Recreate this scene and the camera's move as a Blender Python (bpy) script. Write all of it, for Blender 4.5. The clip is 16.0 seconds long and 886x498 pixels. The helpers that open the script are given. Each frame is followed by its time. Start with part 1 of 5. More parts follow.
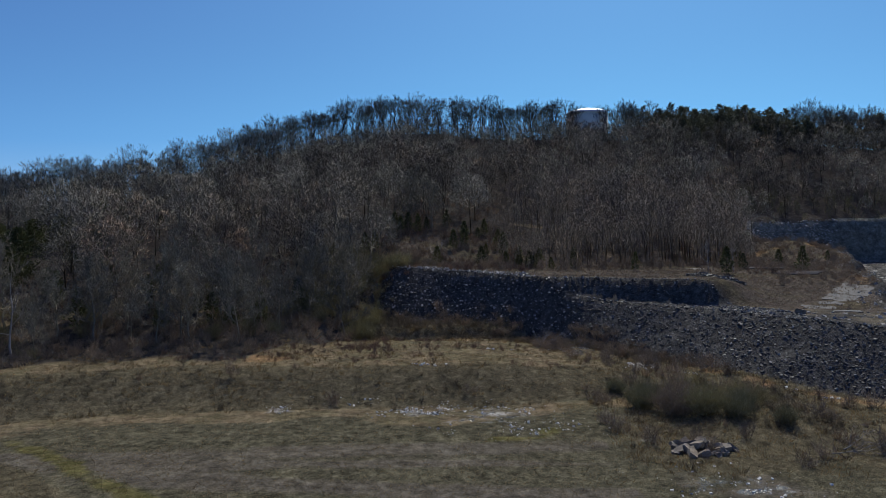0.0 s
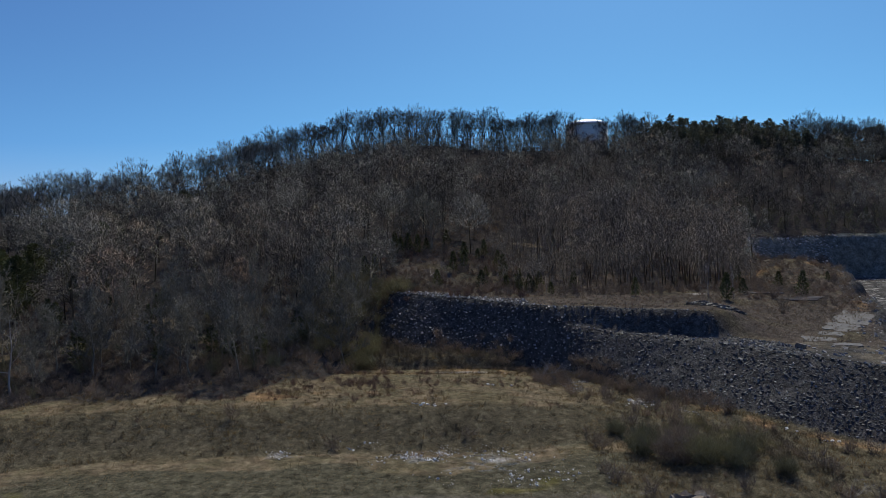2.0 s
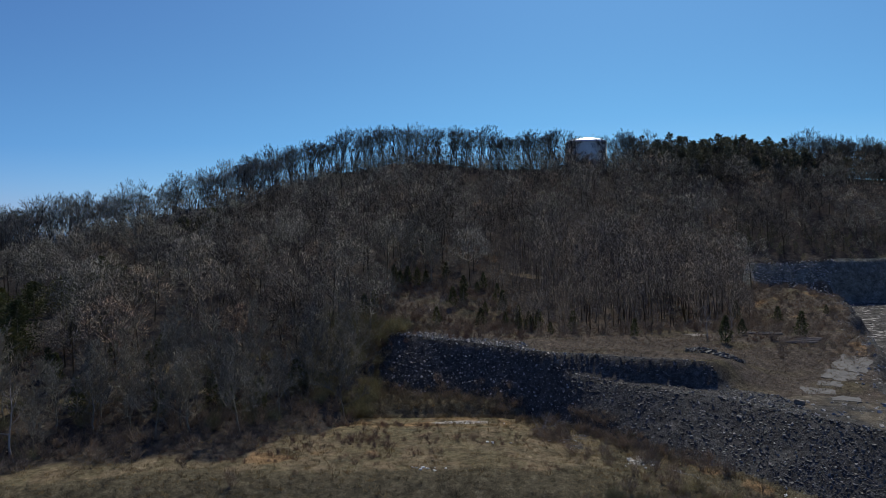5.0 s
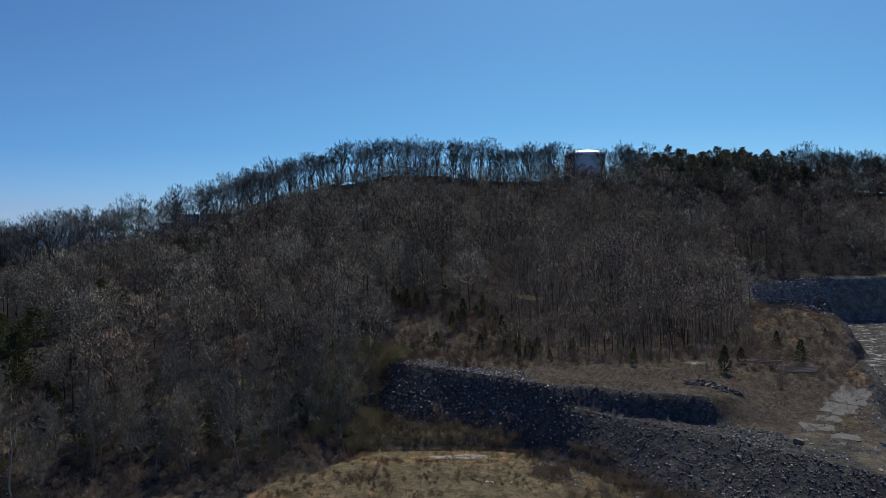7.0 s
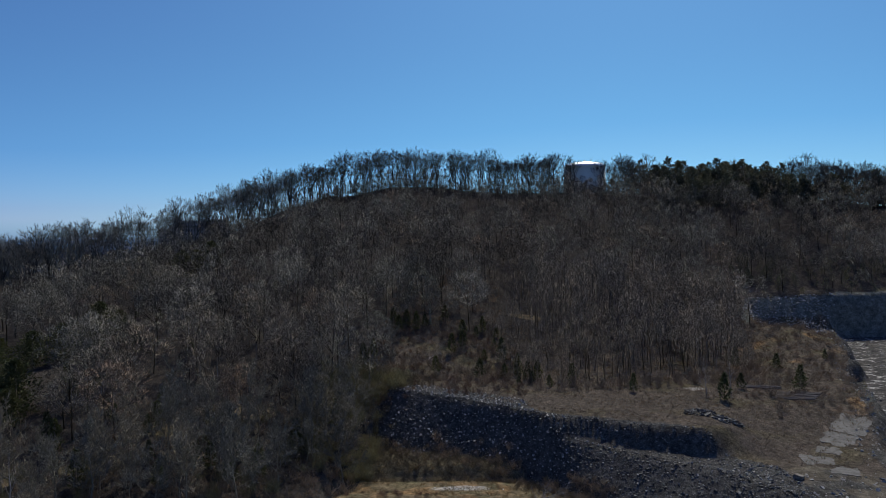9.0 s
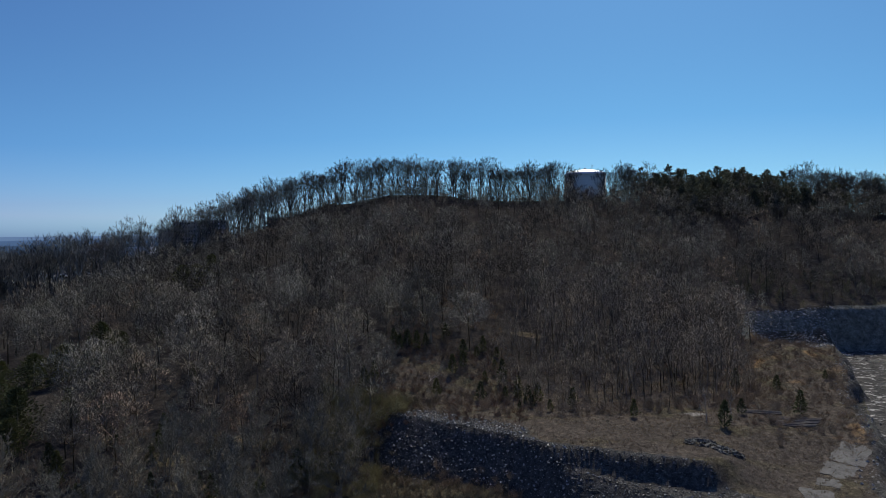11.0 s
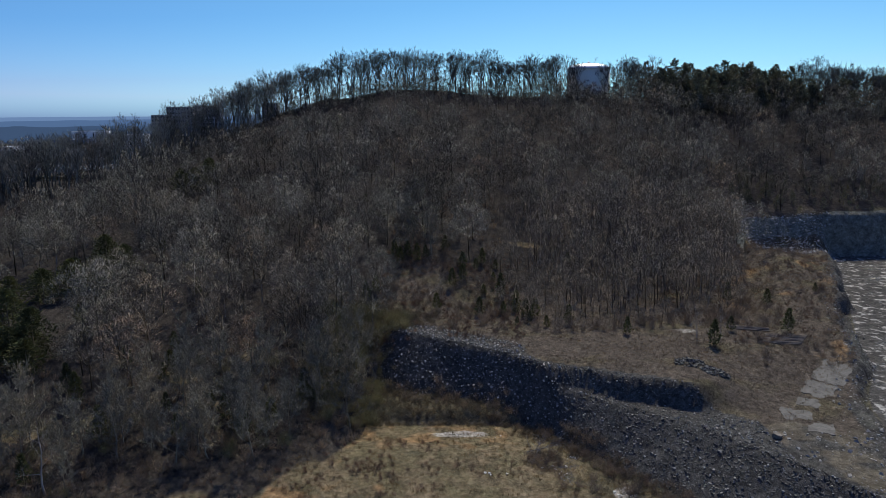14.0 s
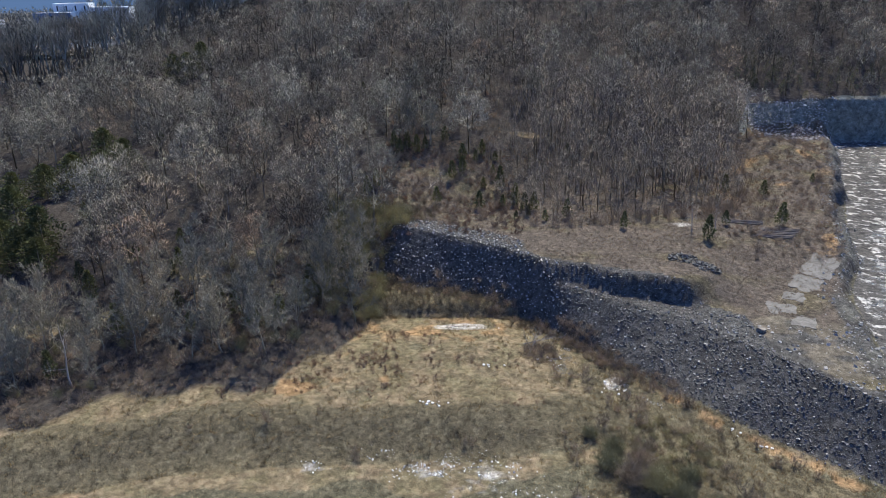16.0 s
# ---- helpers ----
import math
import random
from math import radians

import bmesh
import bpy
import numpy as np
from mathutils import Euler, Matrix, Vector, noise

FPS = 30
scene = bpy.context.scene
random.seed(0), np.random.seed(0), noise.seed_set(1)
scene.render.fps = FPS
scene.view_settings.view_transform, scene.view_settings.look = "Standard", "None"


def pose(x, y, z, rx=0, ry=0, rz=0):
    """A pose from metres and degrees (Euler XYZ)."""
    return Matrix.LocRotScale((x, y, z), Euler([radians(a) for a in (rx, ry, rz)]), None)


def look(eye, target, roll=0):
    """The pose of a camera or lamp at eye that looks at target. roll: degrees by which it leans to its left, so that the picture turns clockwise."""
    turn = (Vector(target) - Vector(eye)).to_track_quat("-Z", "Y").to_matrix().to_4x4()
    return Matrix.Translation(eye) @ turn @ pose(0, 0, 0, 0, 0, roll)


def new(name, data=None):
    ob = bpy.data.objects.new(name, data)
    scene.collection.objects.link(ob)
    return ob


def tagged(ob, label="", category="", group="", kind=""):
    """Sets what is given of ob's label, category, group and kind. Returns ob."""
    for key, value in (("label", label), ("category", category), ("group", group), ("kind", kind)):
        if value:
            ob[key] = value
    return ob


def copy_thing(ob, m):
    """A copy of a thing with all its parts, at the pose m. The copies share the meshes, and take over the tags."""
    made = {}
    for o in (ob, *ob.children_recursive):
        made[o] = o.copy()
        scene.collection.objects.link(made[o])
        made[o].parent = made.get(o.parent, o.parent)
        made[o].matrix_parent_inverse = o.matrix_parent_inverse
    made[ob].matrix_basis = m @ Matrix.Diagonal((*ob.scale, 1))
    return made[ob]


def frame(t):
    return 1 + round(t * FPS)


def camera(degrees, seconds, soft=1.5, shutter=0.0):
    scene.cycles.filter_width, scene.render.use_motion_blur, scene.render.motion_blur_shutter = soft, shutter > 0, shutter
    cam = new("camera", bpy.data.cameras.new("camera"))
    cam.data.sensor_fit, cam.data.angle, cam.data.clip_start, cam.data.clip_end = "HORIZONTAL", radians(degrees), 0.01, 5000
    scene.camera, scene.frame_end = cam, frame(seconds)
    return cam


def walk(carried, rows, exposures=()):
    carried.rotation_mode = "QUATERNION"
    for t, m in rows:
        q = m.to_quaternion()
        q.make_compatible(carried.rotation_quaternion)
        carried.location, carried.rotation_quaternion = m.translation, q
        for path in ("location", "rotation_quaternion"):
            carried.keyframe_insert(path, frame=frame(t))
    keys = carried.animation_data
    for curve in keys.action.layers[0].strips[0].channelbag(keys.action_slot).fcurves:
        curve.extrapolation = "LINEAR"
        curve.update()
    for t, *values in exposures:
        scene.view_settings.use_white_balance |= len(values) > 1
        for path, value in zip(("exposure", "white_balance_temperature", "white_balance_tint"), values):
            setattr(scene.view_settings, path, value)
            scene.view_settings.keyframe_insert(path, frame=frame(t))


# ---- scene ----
cam = camera(66.1, 16.0, soft=0.55)
PATH = [
    (0, (0.126, -0.318, 23.994), (0.052, 1.679, 23.934), -0.7),
    (0.5, (0.204, -0.244, 25.321), (0.129, 1.754, 25.265), -0.8),
    (1, (0.241, -0.111, 26.662), (0.167, 1.886, 26.606), -0.8),
    (1.5, (0.268, -0.097, 28.102), (0.194, 1.901, 28.046), -0.7),
    (2, (0.25, -0.064, 29.532), (0.176, 1.934, 29.479), -0.8),
    (2.5, (0.127, -0.141, 31.081), (0.055, 1.857, 31.027), -0.7),
    (3, (0.174, -0.133, 32.69), (0.102, 1.865, 32.638), -0.7),
    (3.5, (0.289, -0.141, 34.175), (0.216, 1.857, 34.125), -0.8),
    (4, (0.363, -0.016, 35.477), (0.29, 1.982, 35.431), -0.9),
    (6.5, (0.277, -0.299, 43.855), (0.207, 1.7, 43.811), -0.7),
    (7, (0.282, -0.182, 45.201), (0.213, 1.816, 45.16), -0.8),
    (7.5, (0.288, -0.082, 46.613), (0.218, 1.917, 46.574), -0.7),
    (8, (0.212, -0.032, 48.019), (0.144, 1.967, 47.982), -0.7),
    (8.5, (0.328, -0.034, 49.341), (0.26, 1.965, 49.306), -0.8),
    (9, (0.393, -0.029, 50.819), (0.325, 1.969, 50.785), -0.8),
    (9.5, (0.429, -0.039, 52.28), (0.361, 1.96, 52.247), -0.7),
    (10, (0.419, -0.024, 53.768), (0.351, 1.974, 53.739), -0.8),
    (12.3, (0.176, 0.109, 62.328), (0.109, 2.105, 62.22), -0.7),
    (12.5, (0.152, 0.014, 62.64), (0.087, 2.009, 62.517), -0.7),
    (13, (-0.044, 0.122, 64.196), (-0.109, 2.111, 63.995), -0.6),
    (13.5, (-0.156, 0.264, 65.783), (-0.221, 2.241, 65.486), -0.6),
    (14, (-0.221, 0.378, 67.393), (-0.286, 2.338, 67.003), -0.6),
    (14.5, (-0.324, 0.279, 68.915), (-0.388, 2.22, 68.435), -0.6),
    (15, (-0.342, 0.224, 70.25), (-0.405, 2.141, 69.682), -0.7),
    (15.5, (-0.466, 0.062, 71.579), (-0.528, 1.951, 70.925), -0.7),
    (16, (-0.534, -0.161, 72.793), (-0.596, 1.696, 72.053), -0.8),
]
walk(cam, [(t, look(eye, aim, roll)) for t, eye, aim, roll in PATH],
     exposures=((0, 0.12), (7, -0.02), (13.0, -0.04), (13.5, 0.1), (14.0, 0.24), (14.6, 0.48), (15.2, 0.92), (16, 1.42)))

# ---- sky and sun ----
SUN_AZ, SUN_EL = radians(14), radians(54)
world = bpy.data.worlds.new("world")
scene.world = world
world.use_nodes = True
wn = world.node_tree.nodes
sky = wn.new("ShaderNodeTexSky")
sky.sky_type, sky.sun_disc = "NISHITA", False
sky.sun_elevation, sky.sun_rotation = SUN_EL, SUN_AZ
sky.altitude, sky.air_density, sky.dust_density, sky.ozone_density = 300, 1.0, 1.6, 2.5
# a clear winter sky: deep blue away from the sun, paler towards it and in the haze
wl = world.node_tree.links
split, join_rgb = wn.new("ShaderNodeSeparateColor"), wn.new("ShaderNodeCombineColor")
wl.new(sky.outputs[0], split.inputs[0])


def sky_step(operation, a, b):
    x = wn.new("ShaderNodeMath")
    x.operation = operation
    for socket, v in zip(x.inputs, (a, b)):
        if isinstance(v, float):
            socket.default_value = v
        else:
            wl.new(v, socket)
    return x.outputs[0]


hazy = sky_step("MAXIMUM", split.outputs[1], sky_step("MULTIPLY", split.outputs[0], 1.08))
glow = sky_step("MULTIPLY", sky_step("POWER", hazy, 1.305), 0.48)
warm = sky_step("MAXIMUM", sky_step("MULTIPLY", sky_step("POWER", glow, 1.5), 0.156), sky_step("MULTIPLY", split.outputs[0], 0.405))
low_haze = sky_step("MINIMUM", sky_step("MAXIMUM", sky_step("SUBTRACT", sky_step("DIVIDE", split.outputs[0], split.outputs[2]), 0.62), 0.0), 0.8)
pale = sky_step("ADD", warm, sky_step("MULTIPLY", low_haze, 3.6))
wl.new(sky_step("MINIMUM", pale, sky_step("MULTIPLY", glow, 0.95)), join_rgb.inputs[0])
wl.new(sky_step("MULTIPLY", glow, sky_step("ADD", sky_step("MULTIPLY", low_haze, 0.7), 1.0)), join_rgb.inputs[1])
wl.new(sky_step("MAXIMUM", sky_step("MULTIPLY", sky_step("POWER", glow, 0.65), 3.36), glow), join_rgb.inputs[2])
wl.new(join_rgb.outputs[0], wn["Background"].inputs[0])
wn["Background"].inputs[1].default_value = 0.079
sun_data = bpy.data.lights.new("sun", "SUN")
sun_data.energy, sun_data.angle, sun_data.color = 2.6, radians(0.53), (1.0, 0.915, 0.785)
sun = new("sun", sun_data)
sun.matrix_world = look((100, 300, 300), (100 - math.sin(SUN_AZ) * math.cos(SUN_EL), 300 - math.cos(SUN_AZ) * math.cos(SUN_EL), 300 - math.sin(SUN_EL)))

# ---- materials ----
def nodes_of(name, rough=0.9, spec=0.3):
    m = bpy.data.materials.new(name)
    m.use_nodes = True
    b = m.node_tree.nodes["Principled BSDF"]
    b.inputs["Roughness"].default_value = rough
    b.inputs["Specular IOR Level"].default_value = spec
    return m, m.node_tree.nodes, m.node_tree.links, b


def noise_node(n, l, scale, detail=4, coord=None, rough=0.6):
    t = n.new("ShaderNodeTexNoise")
    t.inputs["Scale"].default_value, t.inputs["Detail"].default_value, t.inputs["Roughness"].default_value = scale, detail, rough
    if coord is not None:
        l.new(coord, t.inputs["Vector"])
    return t.outputs[0]


def ramp(n, l, fac, stops):
    r = n.new("ShaderNodeValToRGB")
    e = r.color_ramp.elements
    while len(e) < len(stops):
        e.new(0.5)
    for el, (p, c) in zip(e, stops):
        el.position, el.color = p, (c, c, c, 1) if isinstance(c, float) else (*c, 1)
    l.new(fac, r.inputs[0])
    return r.outputs[0]


def mix(n, l, fac, a, b, kind="MIX"):
    x = n.new("ShaderNodeMix")
    x.data_type, x.blend_type = "RGBA", kind
    for s, v in ((x.inputs[0], fac), (x.inputs[6], a), (x.inputs[7], b)):
        if isinstance(v, (int, float)):
            s.default_value = v
        elif isinstance(v, tuple):
            s.default_value = (*v, 1)
        else:
            l.new(v, s)
    return x.outputs[2]


def calc(n, l, op, a, b=0.0, clamp=True):
    x = n.new("ShaderNodeMath")
    x.operation, x.use_clamp = op, clamp
    for s, v in zip(x.inputs, (a, b)):
        if isinstance(v, (int, float)):
            s.default_value = v
        else:
            l.new(v, s)
    return x.outputs[0]


def bump(n, l, bsdf, height, strength, dist):
    x = n.new("ShaderNodeBump")
    x.inputs["Strength"].default_value, x.inputs["Distance"].default_value = strength, dist
    l.new(height, x.inputs["Height"])
    l.new(x.outputs[0], bsdf.inputs["Normal"])


def place(n):
    return n.new("ShaderNodeNewGeometry").outputs["Position"]


def mottled(name, dark, light, scale, rough=0.9, spec=0.3, fine=None, relief=0.0, vary="", metal=0.0, stony=False, thin=0.0):
    """A surface with colour varying at two scales, with some relief; vary: object, tint (a layer of the mesh) or none."""
    m, n, l, b = nodes_of(name, rough, spec)
    b.inputs["Metallic"].default_value = metal
    pos = place(n)
    big = noise_node(n, l, scale, 4, pos)
    small = noise_node(n, l, fine or scale * 9, 3, pos)
    f = calc(n, l, "ADD", calc(n, l, "MULTIPLY", big, 0.55), calc(n, l, "MULTIPLY", small, 0.45))
    col = ramp(n, l, f, [(0.32, dark), (0.68, light)])
    if vary == "object":
        r = n.new("ShaderNodeObjectInfo").outputs["Random"]
    elif vary == "tint":
        a = n.new("ShaderNodeAttribute")
        a.attribute_name = "tint"
        r = a.outputs["Fac"]
    elif vary == "island":
        r = n.new("ShaderNodeNewGeometry").outputs["Random Per Island"]
    if vary:
        col = mix(n, l, 1.0, col, ramp(n, l, r, [(0.0, (0.62, 0.64, 0.7)), (0.45, (1.0, 0.98, 0.95)), (0.8, (1.15, 1.07, 0.97)), (1.0, (1.3, 1.18, 1.03))] if not stony else [(0.0, (0.5, 0.52, 0.58)), (0.7, (0.92, 0.92, 0.94)), (0.88, (1.3, 1.28, 1.25)), (1.0, (3.0, 2.9, 2.8))]), "MULTIPLY")
    l.new(col, b.inputs["Base Color"])
    if relief:
        bump(n, l, b, small, 0.6, relief)
    if thin:
        through_light, both_ways = n.new("ShaderNodeBsdfTranslucent"), n.new("ShaderNodeMixShader")
        l.new(col, through_light.inputs["Color"])
        both_ways.inputs[0].default_value = thin
        l.new(b.outputs[0], both_ways.inputs[1])
        l.new(through_light.outputs[0], both_ways.inputs[2])
        l.new(both_ways.outputs[0], n["Material Output"].inputs["Surface"])
    return m


BARK = mottled("bark", (0.125, 0.115, 0.085), (0.35, 0.326, 0.245), 0.5, vary="object")


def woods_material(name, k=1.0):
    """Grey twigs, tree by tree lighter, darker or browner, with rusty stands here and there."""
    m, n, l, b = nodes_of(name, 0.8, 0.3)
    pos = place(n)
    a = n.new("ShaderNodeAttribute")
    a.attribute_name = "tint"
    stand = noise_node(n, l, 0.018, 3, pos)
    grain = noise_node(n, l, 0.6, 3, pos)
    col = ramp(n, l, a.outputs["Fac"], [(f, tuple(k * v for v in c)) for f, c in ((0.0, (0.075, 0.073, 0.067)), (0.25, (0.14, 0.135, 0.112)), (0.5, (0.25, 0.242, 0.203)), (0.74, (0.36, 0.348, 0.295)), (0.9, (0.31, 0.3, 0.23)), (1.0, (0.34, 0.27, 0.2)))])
    col = mix(n, l, ramp(n, l, stand, [(0.52, 0.0), (0.7, 0.26)]), col, mix(n, l, 1.0, col, (1.35, 0.9, 0.7), "MULTIPLY"))
    col = mix(n, l, 1.0, col, ramp(n, l, grain, [(0.3, (0.7, 0.7, 0.7)), (0.7, (1.2, 1.2, 1.2))]), "MULTIPLY")
    col = mix(n, l, 1.0, col, ramp(n, l, noise_node(n, l, 0.06, 2, pos), [(0.36, (0.72, 0.72, 0.72)), (0.64, (1.25, 1.25, 1.25))]), "MULTIPLY")
    l.new(col, b.inputs["Base Color"])
    return m


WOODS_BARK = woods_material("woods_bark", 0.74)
# same bark, toned down on the upper hillside
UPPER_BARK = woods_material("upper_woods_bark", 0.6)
# same bark darkened, the backlit silhouette put into its colour
SHADED_BARK = woods_material("shaded_woods_bark", 0.5)
# same bark lightened, to offset backlight and haze on the low shoulder
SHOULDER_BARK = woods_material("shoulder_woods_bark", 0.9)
PALE_BARK = mottled("pale_bark", (0.25, 0.22, 0.19), (0.5, 0.46, 0.4), 0.8, vary="object")
SAPLING_BARK = mottled("sapling_bark", (0.1, 0.092, 0.08), (0.265, 0.246, 0.218), 0.12, fine=1.5, vary="tint")
OLIVE_CEDAR = mottled("olive_cedar_needles", (0.04, 0.05, 0.02), (0.12, 0.128, 0.05), 0.8, vary="object", thin=0.2)
SHRUB_TWIG = mottled("shrub_twig", (0.12, 0.092, 0.068), (0.32, 0.255, 0.19), 0.3, vary="tint", thin=0.2)
WEED_STALK = mottled("weed_stalk", (0.11, 0.088, 0.052), (0.26, 0.215, 0.13), 0.3, vary="tint")
RUSTY_TWIG = mottled("rusty_twig", (0.12, 0.072, 0.05), (0.27, 0.18, 0.12), 0.3, vary="tint")
OLIVE_TWIG = mottled("olive_twig", (0.125, 0.118, 0.06), (0.28, 0.262, 0.145), 0.3, vary="tint", thin=0.25)
CEDAR = mottled("cedar_needles", (0.04, 0.05, 0.024), (0.13, 0.14, 0.06), 0.8, vary="object", thin=0.3)
CEDAR_WOODS = mottled("cedar_woods_needles", (0.06, 0.068, 0.045), (0.16, 0.165, 0.11), 0.8, vary="tint", thin=0.3)
DRY_GRASS = mottled("dry_grass", (0.145, 0.11, 0.06), (0.36, 0.274, 0.145), 0.15, vary="tint", thin=0.35)
BENCH_GRASS = mottled("bleached_grass", (0.12, 0.097, 0.071), (0.29, 0.238, 0.18), 0.15, vary="tint", thin=0.35)
ROCK_DARK = mottled("dark_shale", (0.037, 0.037, 0.034), (0.112, 0.11, 0.102), 0.7, rough=0.6, spec=0.4, relief=0.05, vary="island", stony=True)
SPECK_ROCK = mottled("pale_speck_shale", (0.14, 0.137, 0.134), (0.4, 0.392, 0.378), 0.9, rough=0.7, relief=0.03, vary="island")
SCREE_ROCK = mottled("grey_limestone_scree", (0.2, 0.195, 0.19), (0.55, 0.535, 0.51), 0.7, rough=0.7, relief=0.05, vary="island")
ROCK_PIECE = mottled("dark_shale_block", (0.034, 0.033, 0.031), (0.1, 0.097, 0.092), 0.7, rough=0.6, spec=0.4, relief=0.05, vary="object", stony=True)
BOULDER = mottled("weathered_boulder", (0.09, 0.08, 0.067), (0.38, 0.335, 0.275), 0.9, relief=0.04, vary="object")
PALE_ROCK = mottled("pale_rock", (0.48, 0.46, 0.425), (0.82, 0.8, 0.75), 1.2, relief=0.03)
CONCRETE = mottled("old_concrete", (0.05, 0.043, 0.036), (0.18, 0.163, 0.143), 0.45, fine=2.6, rough=0.7, relief=0.03)
DEAD_WOOD = mottled("bleached_dead_wood", (0.17, 0.155, 0.135), (0.36, 0.335, 0.3), 1.0, vary="object")
LOG_WOOD = mottled("grey_log", (0.1, 0.085, 0.072), (0.24, 0.21, 0.18), 1.0, vary="object")
TANK_WALL = mottled("tank_paint", (0.8, 0.78, 0.62), (0.9, 0.88, 0.72), 0.15, fine=1.5, rough=0.8, spec=0.2)
TANK_ROOF = mottled("tank_roof_metal", (0.72, 0.73, 0.74), (0.85, 0.85, 0.85), 0.2, fine=1.5, rough=0.42, spec=0.6, metal=0.7)
BRICKWORK = mottled("far_brickwork", (0.27, 0.24, 0.22), (0.4, 0.36, 0.33), 0.05, fine=0.8)
WHITE_WALL = mottled("white_wall", (0.62, 0.62, 0.61), (0.78, 0.78, 0.76), 0.05, fine=0.6)
BLUE_WALL = mottled("blue_grey_wall", (0.1, 0.16, 0.26), (0.15, 0.22, 0.34), 0.05, fine=0.6)
ROOF_FELT = mottled("roof_felt", (0.62, 0.62, 0.62), (0.8, 0.8, 0.78), 0.05, fine=0.5, rough=0.5)
ASPHALT = mottled("asphalt", (0.04, 0.04, 0.043), (0.08, 0.08, 0.082), 0.1, fine=2.0)
GLASS_DARK = mottled("window_glass", (0.015, 0.02, 0.025), (0.04, 0.045, 0.05), 0.3, rough=0.08, spec=0.8)
CAR_PAINT = mottled("car_paint", (0.1, 0.1, 0.11), (0.55, 0.55, 0.56), 0.02, rough=0.2, spec=0.7, vary="object")
TYRE = mottled("tyre", (0.015, 0.015, 0.015), (0.03, 0.03, 0.03), 3.0)


def water_material():
    m, n, l, b = nodes_of("shallow_water", 0.27, 0.8)
    pos = place(n)
    l.new(ramp(n, l, noise_node(n, l, 0.9, 4, pos), [(0.35, (0.05, 0.042, 0.03)), (0.65, (0.11, 0.095, 0.075))]), b.inputs["Base Color"])
    bump(n, l, b, noise_node(n, l, 4.5, 4, pos, 0.7), 0.9, 0.14)
    return m


WATER = water_material()


def ground_material():
    """Soil, grass, litter and rock by the layers of the sheet, each with its own grain."""
    m, n, l, b = nodes_of("ground_cover", 0.95, 0.25)
    pos = place(n)

    def layer(name):
        a = n.new("ShaderNodeAttribute")
        a.attribute_name = name
        return a.outputs["Fac"]

    n1, n2, n3, n4 = noise_node(n, l, 0.12, 5, pos), noise_node(n, l, 1.1, 5, pos), noise_node(n, l, 6.0, 4, pos, 0.8), noise_node(n, l, 0.35, 6, pos, 0.7)

    def edge(fac, soft=0.55):
        """Breaks a layer's edge up with the middle noise."""
        x = calc(n, l, "ADD", calc(n, l, "MULTIPLY", fac, 1.0 + soft, False), calc(n, l, "MULTIPLY", n4, soft, False), False)
        return ramp(n, l, calc(n, l, "SUBTRACT", x, soft), [(0.25, 0.0), (0.6, 1.0)])

    both = calc(n, l, "ADD", calc(n, l, "MULTIPLY", n2, 0.36), calc(n, l, "MULTIPLY", n3, 0.64))
    both = calc(n, l, "ADD", calc(n, l, "MULTIPLY", calc(n, l, "SUBTRACT", both, 0.5, False), 1.25, False), 0.5)
    field = ramp(n, l, both, [(0.36, (0.032, 0.03, 0.021)), (0.5, (0.088, 0.08, 0.053)), (0.64, (0.19, 0.172, 0.118))])
    straw = ramp(n, l, both, [(0.36, (0.105, 0.077, 0.047)), (0.52, (0.207, 0.159, 0.102)), (0.66, (0.33, 0.262, 0.17))])
    orange = ramp(n, l, both, [(0.36, (0.115, 0.075, 0.042)), (0.52, (0.25, 0.163, 0.088)), (0.66, (0.4, 0.272, 0.15))])
    # leaf litter, darkened to put shade into the gaps between crowns
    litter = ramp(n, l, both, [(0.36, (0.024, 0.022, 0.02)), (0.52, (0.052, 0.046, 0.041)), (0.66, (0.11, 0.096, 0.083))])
    green = ramp(n, l, both, [(0.36, (0.05, 0.046, 0.02)), (0.5, (0.115, 0.104, 0.042)), (0.66, (0.195, 0.172, 0.082))])
    mud = ramp(n, l, both, [(0.36, (0.06, 0.051, 0.038)), (0.5, (0.115, 0.1, 0.077)), (0.64, (0.195, 0.172, 0.14))])
    # pale clay, also used as painted glare on wet mud and pools
    clay_glare = ramp(n, l, both, [(0.36, (0.12, 0.105, 0.085)), (0.5, (0.32, 0.29, 0.25)), (0.64, (0.64, 0.61, 0.56))])
    rock = ramp(n, l, both, [(0.36, (0.026, 0.025, 0.023)), (0.52, (0.072, 0.069, 0.064)), (0.66, (0.16, 0.153, 0.143))])
    floor = mix(n, l, ramp(n, l, n4, [(0.545, 0.0), (0.61, 1.0)]), ramp(n, l, both, [(0.36, (0.035, 0.034, 0.033)), (0.64, (0.13, 0.122, 0.112))]), ramp(n, l, both, [(0.36, (0.32, 0.3, 0.27)), (0.64, (0.56, 0.54, 0.5))]))
    scrub = ramp(n, l, both, [(0.38, (0.046, 0.039, 0.025)), (0.52, (0.11, 0.094, 0.061)), (0.66, (0.22, 0.19, 0.125))])
    limestone = mix(n, l, ramp(n, l, n4, [(0.42, 0.0), (0.6, 1.0)]), ramp(n, l, both, [(0.36, (0.06, 0.061, 0.049)), (0.64, (0.19, 0.188, 0.153))]), ramp(n, l, both, [(0.36, (0.1, 0.1, 0.083)), (0.64, (0.28, 0.275, 0.232))]))
    dun = ramp(n, l, both, [(0.36, (0.04, 0.033, 0.027)), (0.52, (0.1, 0.083, 0.068)), (0.66, (0.2, 0.168, 0.137))])
